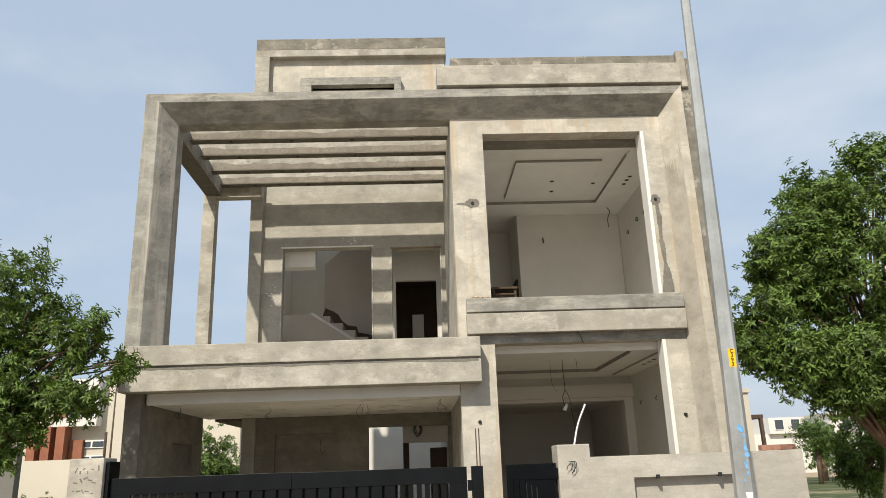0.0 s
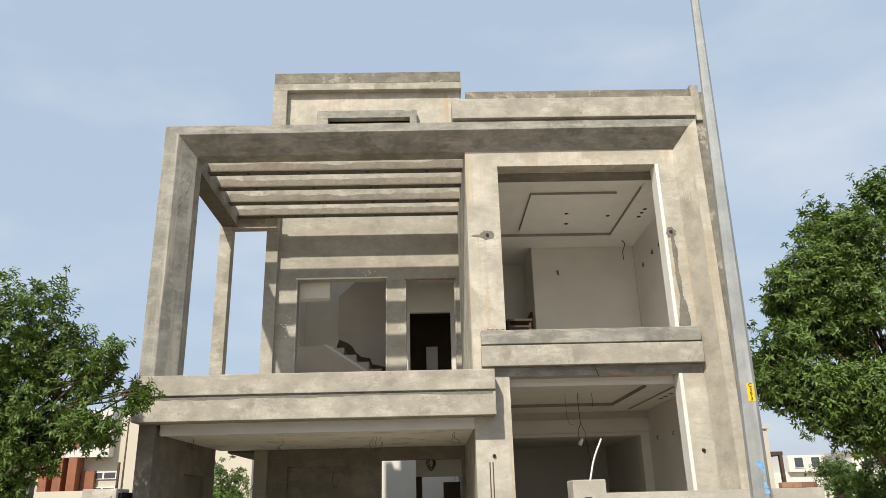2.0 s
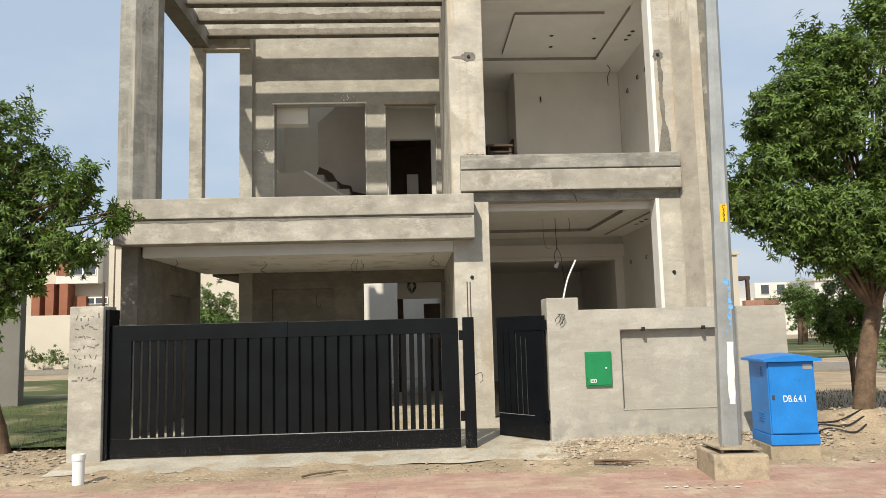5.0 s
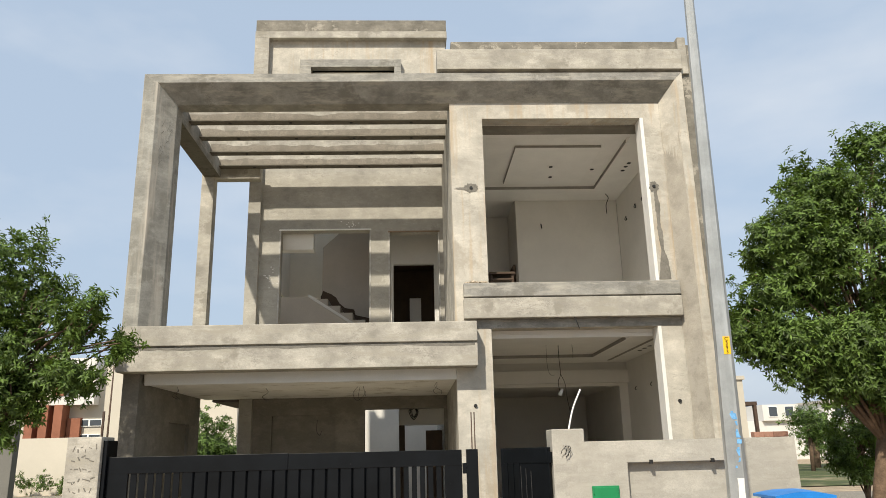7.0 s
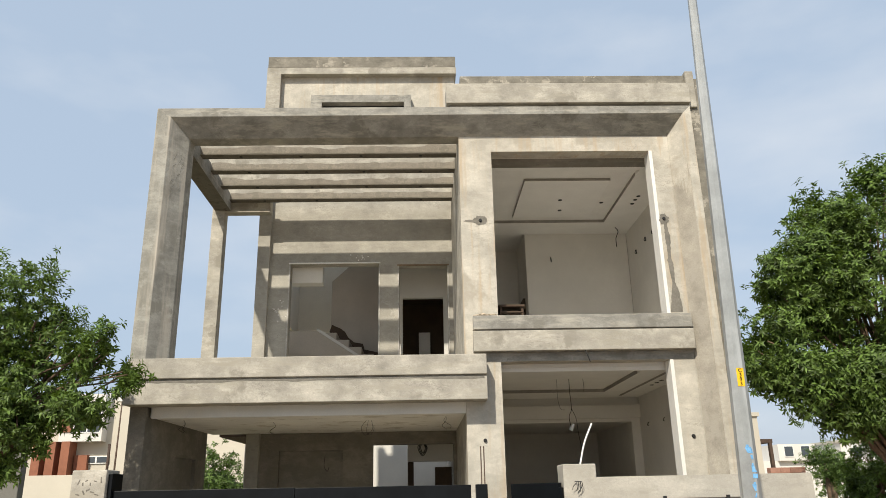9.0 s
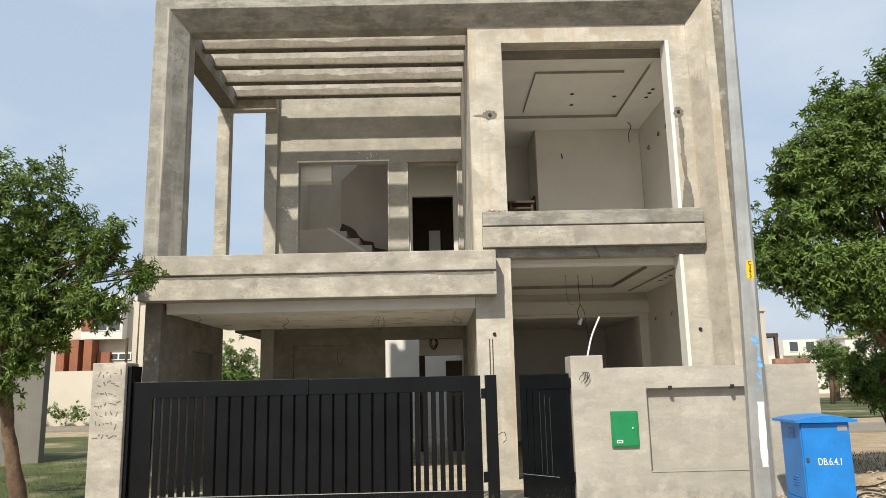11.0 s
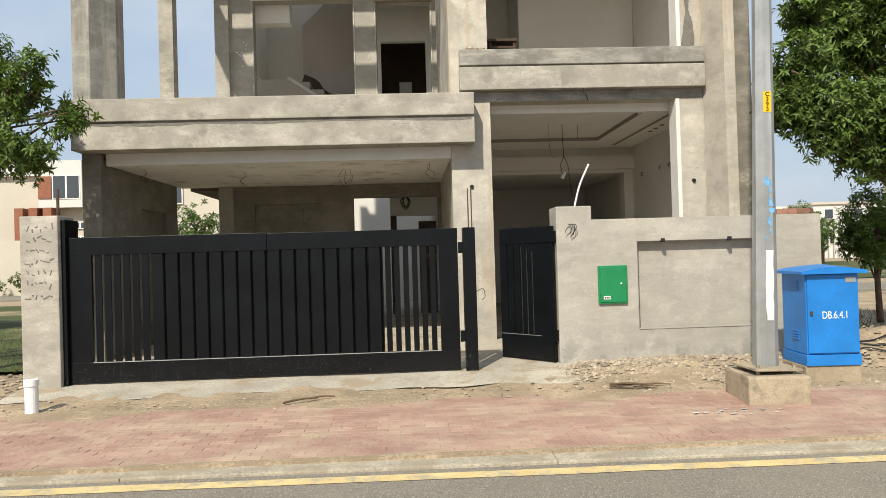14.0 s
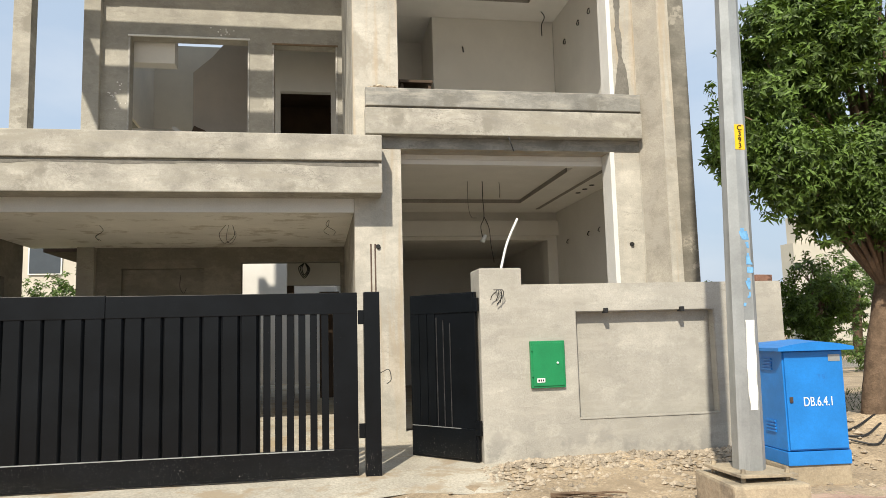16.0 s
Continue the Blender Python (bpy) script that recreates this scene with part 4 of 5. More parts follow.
post = thing("gate_post", "black steel gate post", "post")
box("tube", 0.64, 0.785, GY - 0.06, GY + 0.08, 0.04, 1.748, BLACK, post, bevel=0.008)
for z in (0.42, 1.45):
    box("hinge", 0.585, 0.65, GY - 0.04, GY, z, z + 0.13, BLACK, post, bevel=0.004)

wicket = thing("pedestrian_gate", "black steel pedestrian gate standing open", "gate")
box("leaf", -0.87, 0, -0.02, 0.02, 0.05, 1.70, BLACK, wicket, bevel=0.005)
box("kick_rail", -0.85, -0.02, -0.032, -0.02, 0.07, 0.36, BLACK, wicket, bevel=0.004)
box("top_rail", -0.85, -0.02, -0.032, -0.02, 1.50, 1.69, BLACK, wicket, bevel=0.004)
box("ledge_strip", -0.85, -0.20, -0.036, -0.03, 0.358, 0.364, GALV, wicket, "thin pale strip above the bottom rail", bevel=0)
# Thin grey strips stand in for reflection lines on the glossy leaf.
for k in range(3):
    box("groove_strip", -0.50 + 0.09 * k, -0.4972 + 0.09 * k, -0.031, -0.018, 0.37, 1.46 - 0.03 * k, DULL, wicket, "thin grey strip painting a reflection line", bevel=0)
for k in range(3):
    box("slat", -0.84 + 0.11 * k, -0.74 + 0.11 * k, -0.028, -0.018, 0.36, 1.5, BLACK, wicket, bevel=0.004)
for z in (0.3, 1.5):
    box("hinge", -0.02, 0.04, -0.03, 0.03, z, z + 0.14, BLACK, wicket, bevel=0.004)
wicket.matrix_world = pose(1.76, 10.40, 0.05, 0, 0, -50)

# ---------- street furniture ----------
pad = thing("pole_base", "weathered concrete pole base on the verge", "concrete base")
box("block", -0.275, 0.275, -0.34, 0.34, -0.06, 0.25, PAD, pad, bevel=0.022)
pad.matrix_world = pose(3.33, 8.33, 0.0, 0, 0, -6)
pole = thing("lamp_post", "tall octagonal galvanised street pole on a base plate", "street pole")
bm = bmesh.new()
bmesh.ops.create_cone(bm, cap_ends=True, segments=8, radius1=0.115, radius2=0.038, depth=9.4, matrix=Matrix.Translation((0, 0, 4.7 + 0.02)) @ Matrix.Rotation(math.pi / 8, 4, "Z"))
part("shaft", bm, GALV, pole)
box("base_plate", -0.22, 0.22, -0.26, 0.26, 0.0, 0.022, PAD, pole, "dusty steel base plate", bevel=0.004)
for sx in (-1, 1):
    for sy in (-1, 1):
        bm = bmesh.new()
        for zc, h in ((0.036, 0.03), (-0.018, 0.036)):
            bmesh.ops.create_cone(bm, cap_ends=True, segments=6, radius1=0.018, radius2=0.017, depth=h, matrix=Matrix.Translation((0.17 * sx, 0.20 * sy, zc)))
        part("bolt", bm, PAD, pole, "dusty anchor nut")
prad = lambda z: 0.115 - 0.077 * z / 9.4


def pole_face(name, z0, z1, w, material, label, wave=0.0):
    """A painted patch on the pole's front face."""
    bm = bmesh.new()
    prev = None
    for i in range(17):
        z = z0 + (z1 - z0) * i / 16
        y = -prad(z) * math.cos(math.pi / 8) - 0.003
        ww = w * (1 + wave * noise.noise((0, z * 9, z0)))
        o = wave * 0.03 * noise.noise((3, z * 7, z0))
        a, b = bm.verts.new((-ww / 2 + o, y, z)), bm.verts.new((ww / 2 + o, y, z))
        if prev:
            bm.faces.new([prev[0], prev[1], b, a])
        prev = (a, b)
    return part(name, bm, material, pole, label)


pole_face("white_paint_patch", 0.45, 1.10, 0.07, PUTTY, "brushed white paint patch", 0.35)
for k in range(10):
    pole_face("blue_paint_mark", 1.20 + 0.062 * k, 1.225 + 0.062 * k + 0.02 * (k % 3), 0.018 + 0.008 * (k % 3), BLUE_WASH, "faded blue spray marks", 2.2)
plate = pole_face("number_label", 2.385, 2.58, 0.078, LABEL, "yellow label with black characters")
for i, ch in enumerate("C393"):
    text("character", ch, 0.055, Matrix.Translation((0, -prad(2.5) * math.cos(math.pi / 8) - 0.006, 2.553 - 0.047 * i)) @ Matrix.Rotation(math.pi / 2, 4, "X"), INK, plate, squeeze=1.1)
pole.matrix_world = pose(3.325, 8.32, 0.285, 0, 1.35, 0)

cab = thing("electric_cabinet", "blue painted steel electric distribution cabinet", "electric cabinet")
box("plinth", -0.30, 0.30, 0.02, 0.62, -0.1, 0.15, PAD, cab, "concrete plinth", bevel=0.015)
box("base_frame", -0.295, 0.295, 0.0, 0.60, 0.15, 0.27, BLUE, cab, bevel=0.005)
box("body", -0.285, 0.285, 0.01, 0.59, 0.275, 1.16, BLUE, cab, bevel=0.006)
door = box("door", -0.272, 0.272, -0.008, 0.012, 0.29, 1.145, BLUE, cab, bevel=0.004)
box("plate", 0.14, 0.25, -0.012, -0.007, 1.055, 1.115, GALV, door, "small grey metal plate", bevel=0)
box("lock", -0.25, -0.22, -0.02, -0.006, 0.70, 0.75, RUST, door, bevel=0.004)
text("cabinet_number", "DB.6.4.1", 0.115, Matrix.Translation((0.02, -0.011, 0.70)) @ Matrix.Rotation(math.pi / 2, 4, "X"), WHITE, door, "hand-painted white characters", 0.72)
bm = bmesh.new()
# a shallow roof, arched from side to side, with a turned-down rim
arch = [(-0.355 + 0.71 * k / 12, 0.062 * (1 - abs(k / 6 - 1) ** 1.8)) for k in range(13)]
rows_ = [[(bm.verts.new((x, y, 1.185 + h * f_)), bm.verts.new((x, y, 1.155))) for x, h in arch] for y, f_ in ((-0.07, 0.75), (0.3, 1.1), (0.66, 0.75))]
for q0, q1 in zip(rows_, rows_[1:]):
    for k in range(12):
        bm.faces.new([q0[k][0], q0[k + 1][0], q1[k + 1][0], q1[k][0]])
        bm.faces.new([q0[k][1], q1[k][1], q1[k + 1][1], q0[k + 1][1]])
    bm.faces.new([q0[0][0], q1[0][0], q1[0][1], q0[0][1]])
    bm.faces.new([q0[12][0], q0[12][1], q1[12][1], q1[12][0]])
for k in range(12):
    bm.faces.new([rows_[0][k][1], rows_[0][k + 1][1], rows_[0][k + 1][0], rows_[0][k][0]])
    bm.faces.new([rows_[2][k][0], rows_[2][k + 1][0], rows_[2][k + 1][1], rows_[2][k][1]])
part("roof", bm, BLUE, cab, "shallow arched blue steel roof")
for z in (0.42, 0.98):
    for k in range(4):
        box("louvre", -0.297, -0.283, 0.18, 0.34, z + 0.03 * k, z + 0.016 + 0.03 * k, BLUE, cab, bevel=0.003, m=None)
cab.matrix_world = pose(4.36, 8.95, 0.03, 0, 0, -4) @ Matrix.Diagonal((0.95, 0.95, 0.945, 1))

pipe = thing("pipe_stub", "short white plastic pipe stub standing in the verge", "pipe")
bm = bmesh.new()
bmesh.ops.create_cone(bm, cap_ends=True, segments=20, radius1=0.062, radius2=0.062, depth=0.34, matrix=Matrix.Translation((-3.72, 8.95, 0.14)))
part("pipe", bm, PIPE, pipe, smooth=False)
bm = bmesh.new()
bmesh.ops.create_cone(bm, cap_ends=True, segments=20, radius1=0.07, radius2=0.07, depth=0.06, matrix=Matrix.Translation((-3.72, 8.95, 0.30)))
part("collar", bm, PIPE, pipe)

stack = thing("brick_stack", "small stack of red bricks on the wall", "bricks")
for k in range(3):
    b = box("brick", -0.11, 0.11, -0.055, 0.055, 0, 0.07, BRICK, stack, bevel=0.006)
    b.matrix_basis = pose(4.66 + 0.125 * k, 10.47, 1.813, 0, 0, 6 * k)

# small things in and on the house
bench = thing("work_bench", "rough dark wooden work bench behind the parapet", "bench")
box("top", 1.28, 1.72, 12.45, 12.8, 4.60, 4.64, DARK, bench)
box("shelf", 1.30, 1.70, 12.47, 12.78, 4.50, 4.53, DARK, bench)
for x in (1.32, 1.68):
    for y in (12.5, 12.75):
        box("leg", x - 0.02, x + 0.02, y - 0.02, y + 0.02, 3.74, 4.60, DARK, bench)
for i in range(9):
    bm = bmesh.new()
    bmesh.ops.create_icosphere(bm, subdivisions=1, radius=random.uniform(0.02, 0.05), matrix=Matrix.Translation((0.86 + 0.035 * i, 11.92 + random.uniform(-.05, .05), 4.33)) @ Matrix.Diagonal((1.3, 1, 0.6, 1)))
    for v in bm.verts:
        v.co += Vector((random.uniform(-.01, .01), random.uniform(-.01, .01), random.uniform(-.006, .006)))
    tagged(part("mortar_lump", bm, STONE), "dry mortar lump lying on the parapet", "mortar lump", "mortar lumps")
for x, y, z in ((4.318, 13.93, 7.178), (4.307, 14.12, 7.178), (4.305, 14.335, 7.178), (2.79, 14.13, 7.188), (2.88, 14.70, 7.188), (3.69, 14.41, 7.238), (4.24, 13.5, 3.478), (4.24, 13.8, 3.478), (4.24, 14.1, 3.478)):
    bm = bmesh.new()
    bmesh.ops.create_cone(bm, cap_ends=True, segments=14, radius1=0.04, radius2=0.04, depth=0.01, matrix=Matrix.Translation((x, y, z)))
    part("downlight_hole", bm, WIRE, house, "dark downlight hole")

# cables lying by the cabinet, paint spilt on the paving
for k in range(3):
    y = 9.75 + 0.17 * k
    wire([(px, y + dy, ground_z(y + dy) + mound(px, y + dy) + 0.02) for px, dy in ((5.0 + 0.08 * k, 0), (5.25, 0.08), (5.5, -0.05), (5.75 + 0.08 * k, 0.1))], "black cable lying on the rubble", 0.011)
spill = thing("paint_spill", "white paint splashed on the red paving", "paint spill")
prs = random.Random(9)
for k in range(60):
    x, y, r = 2.72 + prs.gauss(0, 0.2), 7.80 + prs.gauss(0, 0.10), 0.006 + 0.032 * prs.random() ** 3
    bm = bmesh.new()
    bm.faces.new([bm.verts.new((x + r * prs.uniform(0.5, 1.4) * math.cos(a * 0.7), y + 0.7 * r * prs.uniform(0.5, 1.3) * math.sin(a * 0.7), 0.010)) for a in range(9)])
    part("splash", bm, TRIM_PUTTY if k % 3 else PUTTY, spill)


# ---------- trees ----------
def leaf_mesh(points, rng, per, size, reach, droop=0.5):
    """Whorls of long pointed leaves, folded along the midrib, that hang outwards from twig ends round the points."""
    V, F = [], []
    for c, d in points:
        for _ in range(max(1, per // 9)):
            tip = c + Vector((rng.gauss(0, 1), rng.gauss(0, 1), rng.gauss(0, 1))) * reach * 0.55
            stem = (d * 0.8 + Vector((rng.uniform(-.7, .7), rng.uniform(-.7, .7), rng.uniform(-.2, .9)))).normalized()
            u = stem.orthogonal().normalized()
            w = stem.cross(u)
            a0 = rng.uniform(0, 2 * math.pi)
            for k in range(9):
                a = a0 + 2.4 * k
                out = math.cos(a) * u + math.sin(a) * w
                p = tip - stem * size * 0.09 * k
                ax = (out + stem * rng.uniform(0.1, 0.8) + Vector((0, 0, -droop * rng.uniform(0.4, 1.5)))).normalized()
                s = ax.cross(stem + Vector((rng.uniform(-.4, .4), rng.uniform(-.4, .4), rng.uniform(-.4, .4)))).normalized()
                nrm = s.cross(ax)
                L, W = size * rng.uniform(0.65, 1.2), size * rng.uniform(0.14, 0.21)
                i = len(V)
                V += [p, p + ax * L * 0.42 + s * W + nrm * W * 0.4, p + ax * L - nrm * L * 0.16, p + ax * L * 0.42 - s * W + nrm * W * 0.4, p + ax * L * 0.45]
                F += [(i, i + 1, i + 4), (i + 1, i + 2, i + 4), (i + 2, i + 3, i + 4), (i + 3, i, i + 4)]
    me = bpy.data.meshes.new("crown")
    me.from_pydata([tuple(v) for v in V], [], F)
    return me


def lobed_points(lobes, rng):
    """Tuft centres on and in a crown made of several lobes (centre, radii, count)."""
    out = []
    for c, r, n in lobes:
        for _ in range(n):
            d = Vector((rng.gauss(0, 1), rng.gauss(0, 1), rng.gauss(0, 1))).normalized()
            k = rng.uniform(0.25, 1.0) ** 0.45
            k *= 1 + 0.22 * noise.noise(Vector(c) + d * 2.4)
            q = Vector(c) + Vector((d.x * r[0], d.y * r[1], d.z * r[2])) * k
            if noise.noise(q * 2.1) + 0.5 * noise.noise(q * 4.5) > -0.08:
                out.append((q, d))
    return out


def tree(label, trunk, r0, r1, lobes, seed, per, size, reach, category="tree", leaf=None, group=""):
    rng = random.Random(seed)
    t = thing("tree", label, category, group)
    tr = tube("trunk", curve_pts(trunk, 7), r0, BARK, t, "rough brown bark", sides=12, r_end=r1)
    me = tr.data
    for v in me.vertices:
        o = 0.16 * r0 * noise.noise((v.co.x * 14, v.co.y * 14, v.co.z * 3)) + 0.1 * r0 * noise.noise(v.co * 22)
        v.co.x += o
        v.co.y += o * 0.8
        v.co.x += 0.5 * r0 * max(0, 0.25 - (v.co.z - trunk[0][2])) * noise.noise((v.co.x * 7, v.co.y * 7, 3)) * 3
    pts = lobed_points(lobes, rng)
    top = Vector(trunk[-1])
    for c, r, n in lobes:
        for k in range(5):
            e = Vector(c) + Vector((rng.uniform(-.5, .5) * r[0], rng.uniform(-.5, .5) * r[1], rng.uniform(-.3, .6) * r[2]))
            s = Vector(trunk[-1 - (k % 2)])
            m1 = s.lerp(e, 0.5) + Vector((rng.uniform(-.15, .15), rng.uniform(-.15, .15), 0.15))
            tube("limb", curve_pts([s, m1, e], 6), r1 * 0.4, BARK, t, sides=7, r_end=0.008)
    crown = leaf_mesh(pts, rng, per, size, reach)
    crown.materials.append(leaf or LEAF)
    ob = new("crown", crown)
    ob.parent = t
    ob["label"] = "dense crown of pointed glossy green leaves"
    return t


tree("young street tree with a leaning trunk and leafy crown", [(-5.65, 11.05, 0.0), (-5.73, 11.0, 0.5), (-5.84, 10.9, 1.2), (-5.83, 10.75, 1.9), (-5.72, 10.6, 2.6)], 0.115, 0.06,
     [((-5.75, 10.5, 4.08), (0.76, 0.9, 0.95), 230), ((-5.05, 10.4, 3.72), (0.45, 0.6, 0.55), 80), ((-4.36, 10.35, 3.50), (0.36, 0.45, 0.42), 75), ((-4.05, 10.35, 3.20), (0.26, 0.3, 0.16), 28), ((-4.55, 10.3, 2.80), (0.38, 0.45, 0.26), 62), ((-5.15, 10.4, 3.02), (0.55, 0.6, 0.5), 100), ((-5.95, 10.5, 2.95), (0.7, 0.75, 0.7), 95), ((-5.45, 10.4, 2.25), (0.28, 0.3, 0.36), 34), ((-5.8, 10.6, 1.75), (0.2, 0.25, 0.18), 14), ((-6.9, 10.8, 3.4), (1.0, 1.0, 1.15), 150), ((-5.65, 10.35, 2.65), (0.5, 0.5, 0.42), 75), ((-5.2, 10.3, 2.55), (0.35, 0.4, 0.3), 45)],
     3, 63, 0.092, 0.15, "tree")
K = 0.862   # crown of the near tree, drawn in towards the road
crown_lobes = [((7.5, 11.9, 5.0), (1.5, 1.4, 1.5), 430), ((6.25, 11.8, 4.7), (0.74, 0.85, 0.80), 210), ((5.72, 11.75, 4.2), (0.34, 0.5, 0.6), 70), ((5.95, 11.7, 3.25), (0.55, 0.6, 0.42), 125), ((6.35, 11.7, 2.72), (0.35, 0.4, 0.3), 50), ((7.0, 11.7, 3.2), (0.85, 1.0, 0.6), 200),
               ((6.75, 11.9, 5.72), (0.66, 0.7, 0.64), 130), ((7.85, 11.9, 6.35), (0.42, 0.6, 0.5), 70), ((8.9, 12.1, 4.5), (1.2, 1.3, 1.5), 220), ((7.45, 11.4, 2.5), (0.65, 0.6, 0.55), 120), ((5.34, 11.75, 3.62), (0.36, 0.45, 0.5), 80), ((7.0, 11.3, 2.68), (0.5, 0.5, 0.4), 90), ((5.75, 11.5, 2.9), (0.3, 0.4, 0.25), 40),
               ((6.75, 11.75, 2.82), (0.50, 0.5, 0.36), 90), ((7.05, 11.7, 2.65), (0.45, 0.45, 0.36), 80), ((7.6, 11.6, 2.7), (0.6, 0.5, 0.45), 100)]
tree("large dense street tree with a thick trunk", [(5.98, 10.3, 0.05), (6.02, 10.3, 0.5), (6.12, 10.3, 1.1), (6.26, 10.3, 1.7), (6.46, 10.3, 2.5)], 0.15, 0.085,
     [((c[0] * K, 10.3 + (c[1] - 11.9) * K, 1.7 + (c[2] - 1.7) * K), tuple(a * K for a in r), int(n * 1.3)) for c, r, n in crown_lobes], 8, 72, 0.095, 0.165, "tree")
tree("small bushy tree on the next plot", [(7.95, 13.7, 0.1), (7.93, 13.7, 0.7), (7.9, 13.7, 1.4)], 0.06, 0.035,
     [((7.85, 13.7, 1.85), (0.5, 0.5, 0.45), 110), ((7.6, 13.6, 1.65), (0.36, 0.4, 0.32), 55), ((8.15, 13.7, 1.7), (0.38, 0.4, 0.36), 55), ((7.8, 13.6, 2.1), (0.32, 0.35, 0.26), 45), ((7.75, 13.5, 1.4), (0.42, 0.4, 0.28), 60)], 31, 36, 0.10, 0.15, "tree")


def bush(label, c, r, n, seed, per=10, size=0.3, reach=0.3, trunk=True, group="distant trees", name="tree"):
    rng = random.Random(seed)
    t = thing(name, label, "tree" if name == "tree" else "bush", group)
    if trunk:
        tube("trunk", [(c[0], c[1], 0), (c[0] + 0.1, c[1], c[2])], r[0] * 0.09 + 0.03, BARK, t, sides=8)
    lobes = [((c[0] + rng.uniform(-.5, .5) * r[0], c[1], c[2] + rng.uniform(-.45, .5) * r[2]), tuple(k * rng.uniform(0.5, 0.75) for k in r), n // 5) for _ in range(5)]
    me = leaf_mesh(lobed_points(lobes, rng), rng, per * 2, size * 0.6, reach)
    me.materials.append(LEAF_FAR)
    ob = new("crown", me)
    ob.parent = t
    return t


bush("bushy green tree behind the carport passage", (-7.3, 26, 2.0), (1.6, 1.3, 1.4), 700, 5, per=18, size=0.26)
for i, (x, y, z, r) in enumerate(((27.5, 52, 2.2, 2.0), (30.5, 55, 2.3, 1.9), (24.0, 46, 2.9, 1.15), (33.5, 50, 1.8, 1.5), (21.5, 30, 2.5, 1.7), (36.5, 56, 2.6, 2.6))):
    bush("distant round green tree on the lawn", (x, y, z), (r, r, r * 0.95), 300, 20 + i, per=13, size=0.36, reach=0.4)
for i, (x, y) in enumerate(((-15.6, 39.6), (-16.5, 39.5), (-17.3, 39.7), (-18.3, 39.6), (-19.4, 39.7), (-20.6, 39.6), (-22, 39.7), (13.2, 20.5), (14.3, 20.7))):
    bush("low green shrub by the side road", (x, y, 0.6), (0.6, 0.5, 0.6), 60, 50 + i, per=9, size=0.2, reach=0.18, trunk=False, group="shrubs", name="shrub")


# ---------- neighbouring buildings ----------
def window(parent, x0, x1, y, z0, z1):
    w = box("window", x0, x1, y - 0.03, y + 0.04, z0, z1, WHITE, parent, "recessed window with tinted panes", bevel=0)
    n = max(1, round((x1 - x0) / 0.9))
    for k in range(n):
        s = (x1 - x0) / n
        box("pane", x0 + k * s + 0.05, x0 + (k + 1) * s - 0.05, y - 0.045, y - 0.025, z0 + 0.05, z1 - 0.05, FAR_GLASS, w, bevel=0)
    return w


h = thing("cream_house", "cream modern house with terracotta fins beyond the lawn", "house")
box("wall", -30, -13.5, 43.2, 52, 0, 7.0, CREAM, h, bevel=0)
box("roof_band", -30.2, -17.4, 42.9, 52, 6.5, 7.3, WHITE_HOUSE, h, bevel=0)
box("upper_storey", -19.8, -17.5, 42.5, 43.3, 4.7, 7.25, WHITE_HOUSE, h, "white projecting bay", bevel=0)
box("panel", -19.8, -19.1, 42.44, 42.5, 5.2, 6.4, TERRA, h, "terracotta wall panel", bevel=0)
window(h, -19.05, -17.6, 42.5, 5.15, 6.45)
for k in range(3):
    box("fin", -21.0 + 0.75 * k, -20.55 + 0.75 * k, 42.3, 43.3, 2.6, 4.7, TERRA, h, "terracotta fin", bevel=0)
box("fin_band", -19.0, -18.3, 42.9, 43.25, 2.8, 4.0, TERRA, h, "terracotta panel", bevel=0)
window(h, -18.6, -17.2, 43.15, 2.85, 3.15)
window(h, -18.6, -17.2, 43.15, 3.55, 3.95)
tagged(box("compound_wall", -60, -11, 40.5, 40.8, 0, 2.9, CREAM, bevel=0), "cream painted compound wall", "wall", kind="structure")
h = thing("pale_house", "pale cream house seen past the carport", "house")
box("wall", -14.0, -8.2, 36, 44, 0, 6.0, CREAM, h, bevel=0)
box("roof", -14.2, -8.0, 35.8, 44.2, 6.0, 6.2, WHITE_HOUSE, h, bevel=0)
window(h, -11.5, -10.2, 35.95, 4.2, 5.4)
gw = thing("grey_wall", "tall bare grey plastered wall on the next plot", "wall")
box("panel", -22, -9.05, 18.0, 18.25, 0, 3.0, GREY_WALL, gw, bevel=0.02)
h = thing("side_house", "cream rendered house beside the plot", "house")
box("wall", 5.6, 8.75, 20, 27, 0, 3.4, CREAM, h, bevel=0)
box("roof", 5.6, 8.8, 19.95, 27, 3.4, 3.5, CREAM, h, bevel=0)
box("canopy", 8.75, 9.3, 20.5, 21.5, 2.75, 2.85, RUST, h, "dark canopy", bevel=0)
box("canopy_post", 9.2, 9.28, 20.5, 20.6, 0, 2.75, RUST, h, bevel=0)
tagged(box("stub_pillar", 5.25, 5.52, 11.6, 11.9, 0, 1.75, RUST), "dark unfinished pillar beside the wall", "pillar")
h = thing("white_house", "white modern house far across the lawn", "house")
box("wall", 44, 52, 80, 90, 0, 5.9, WHITE_HOUSE, h, bevel=0)
box("wall", 36, 44, 82, 90, 0, 4.2, WHITE_HOUSE, h, bevel=0)
box("wall", 38, 42, 81.5, 86, 4.2, 5.9, WHITE_HOUSE, h, bevel=0)
box("roof", 43.8, 52.2, 79.8, 90, 5.9, 6.15, CREAM, h, bevel=0)
for x, z in ((45.2, 4.3), (45.2, 1.6), (48.5, 1.6), (48.5, 4.3), (38.6, 4.6), (40.4, 4.6), (38.5, 1.7)):
    window(h, x, x + 1.0, 79.95 if x > 44 else 81.45, z, z + 1.1)
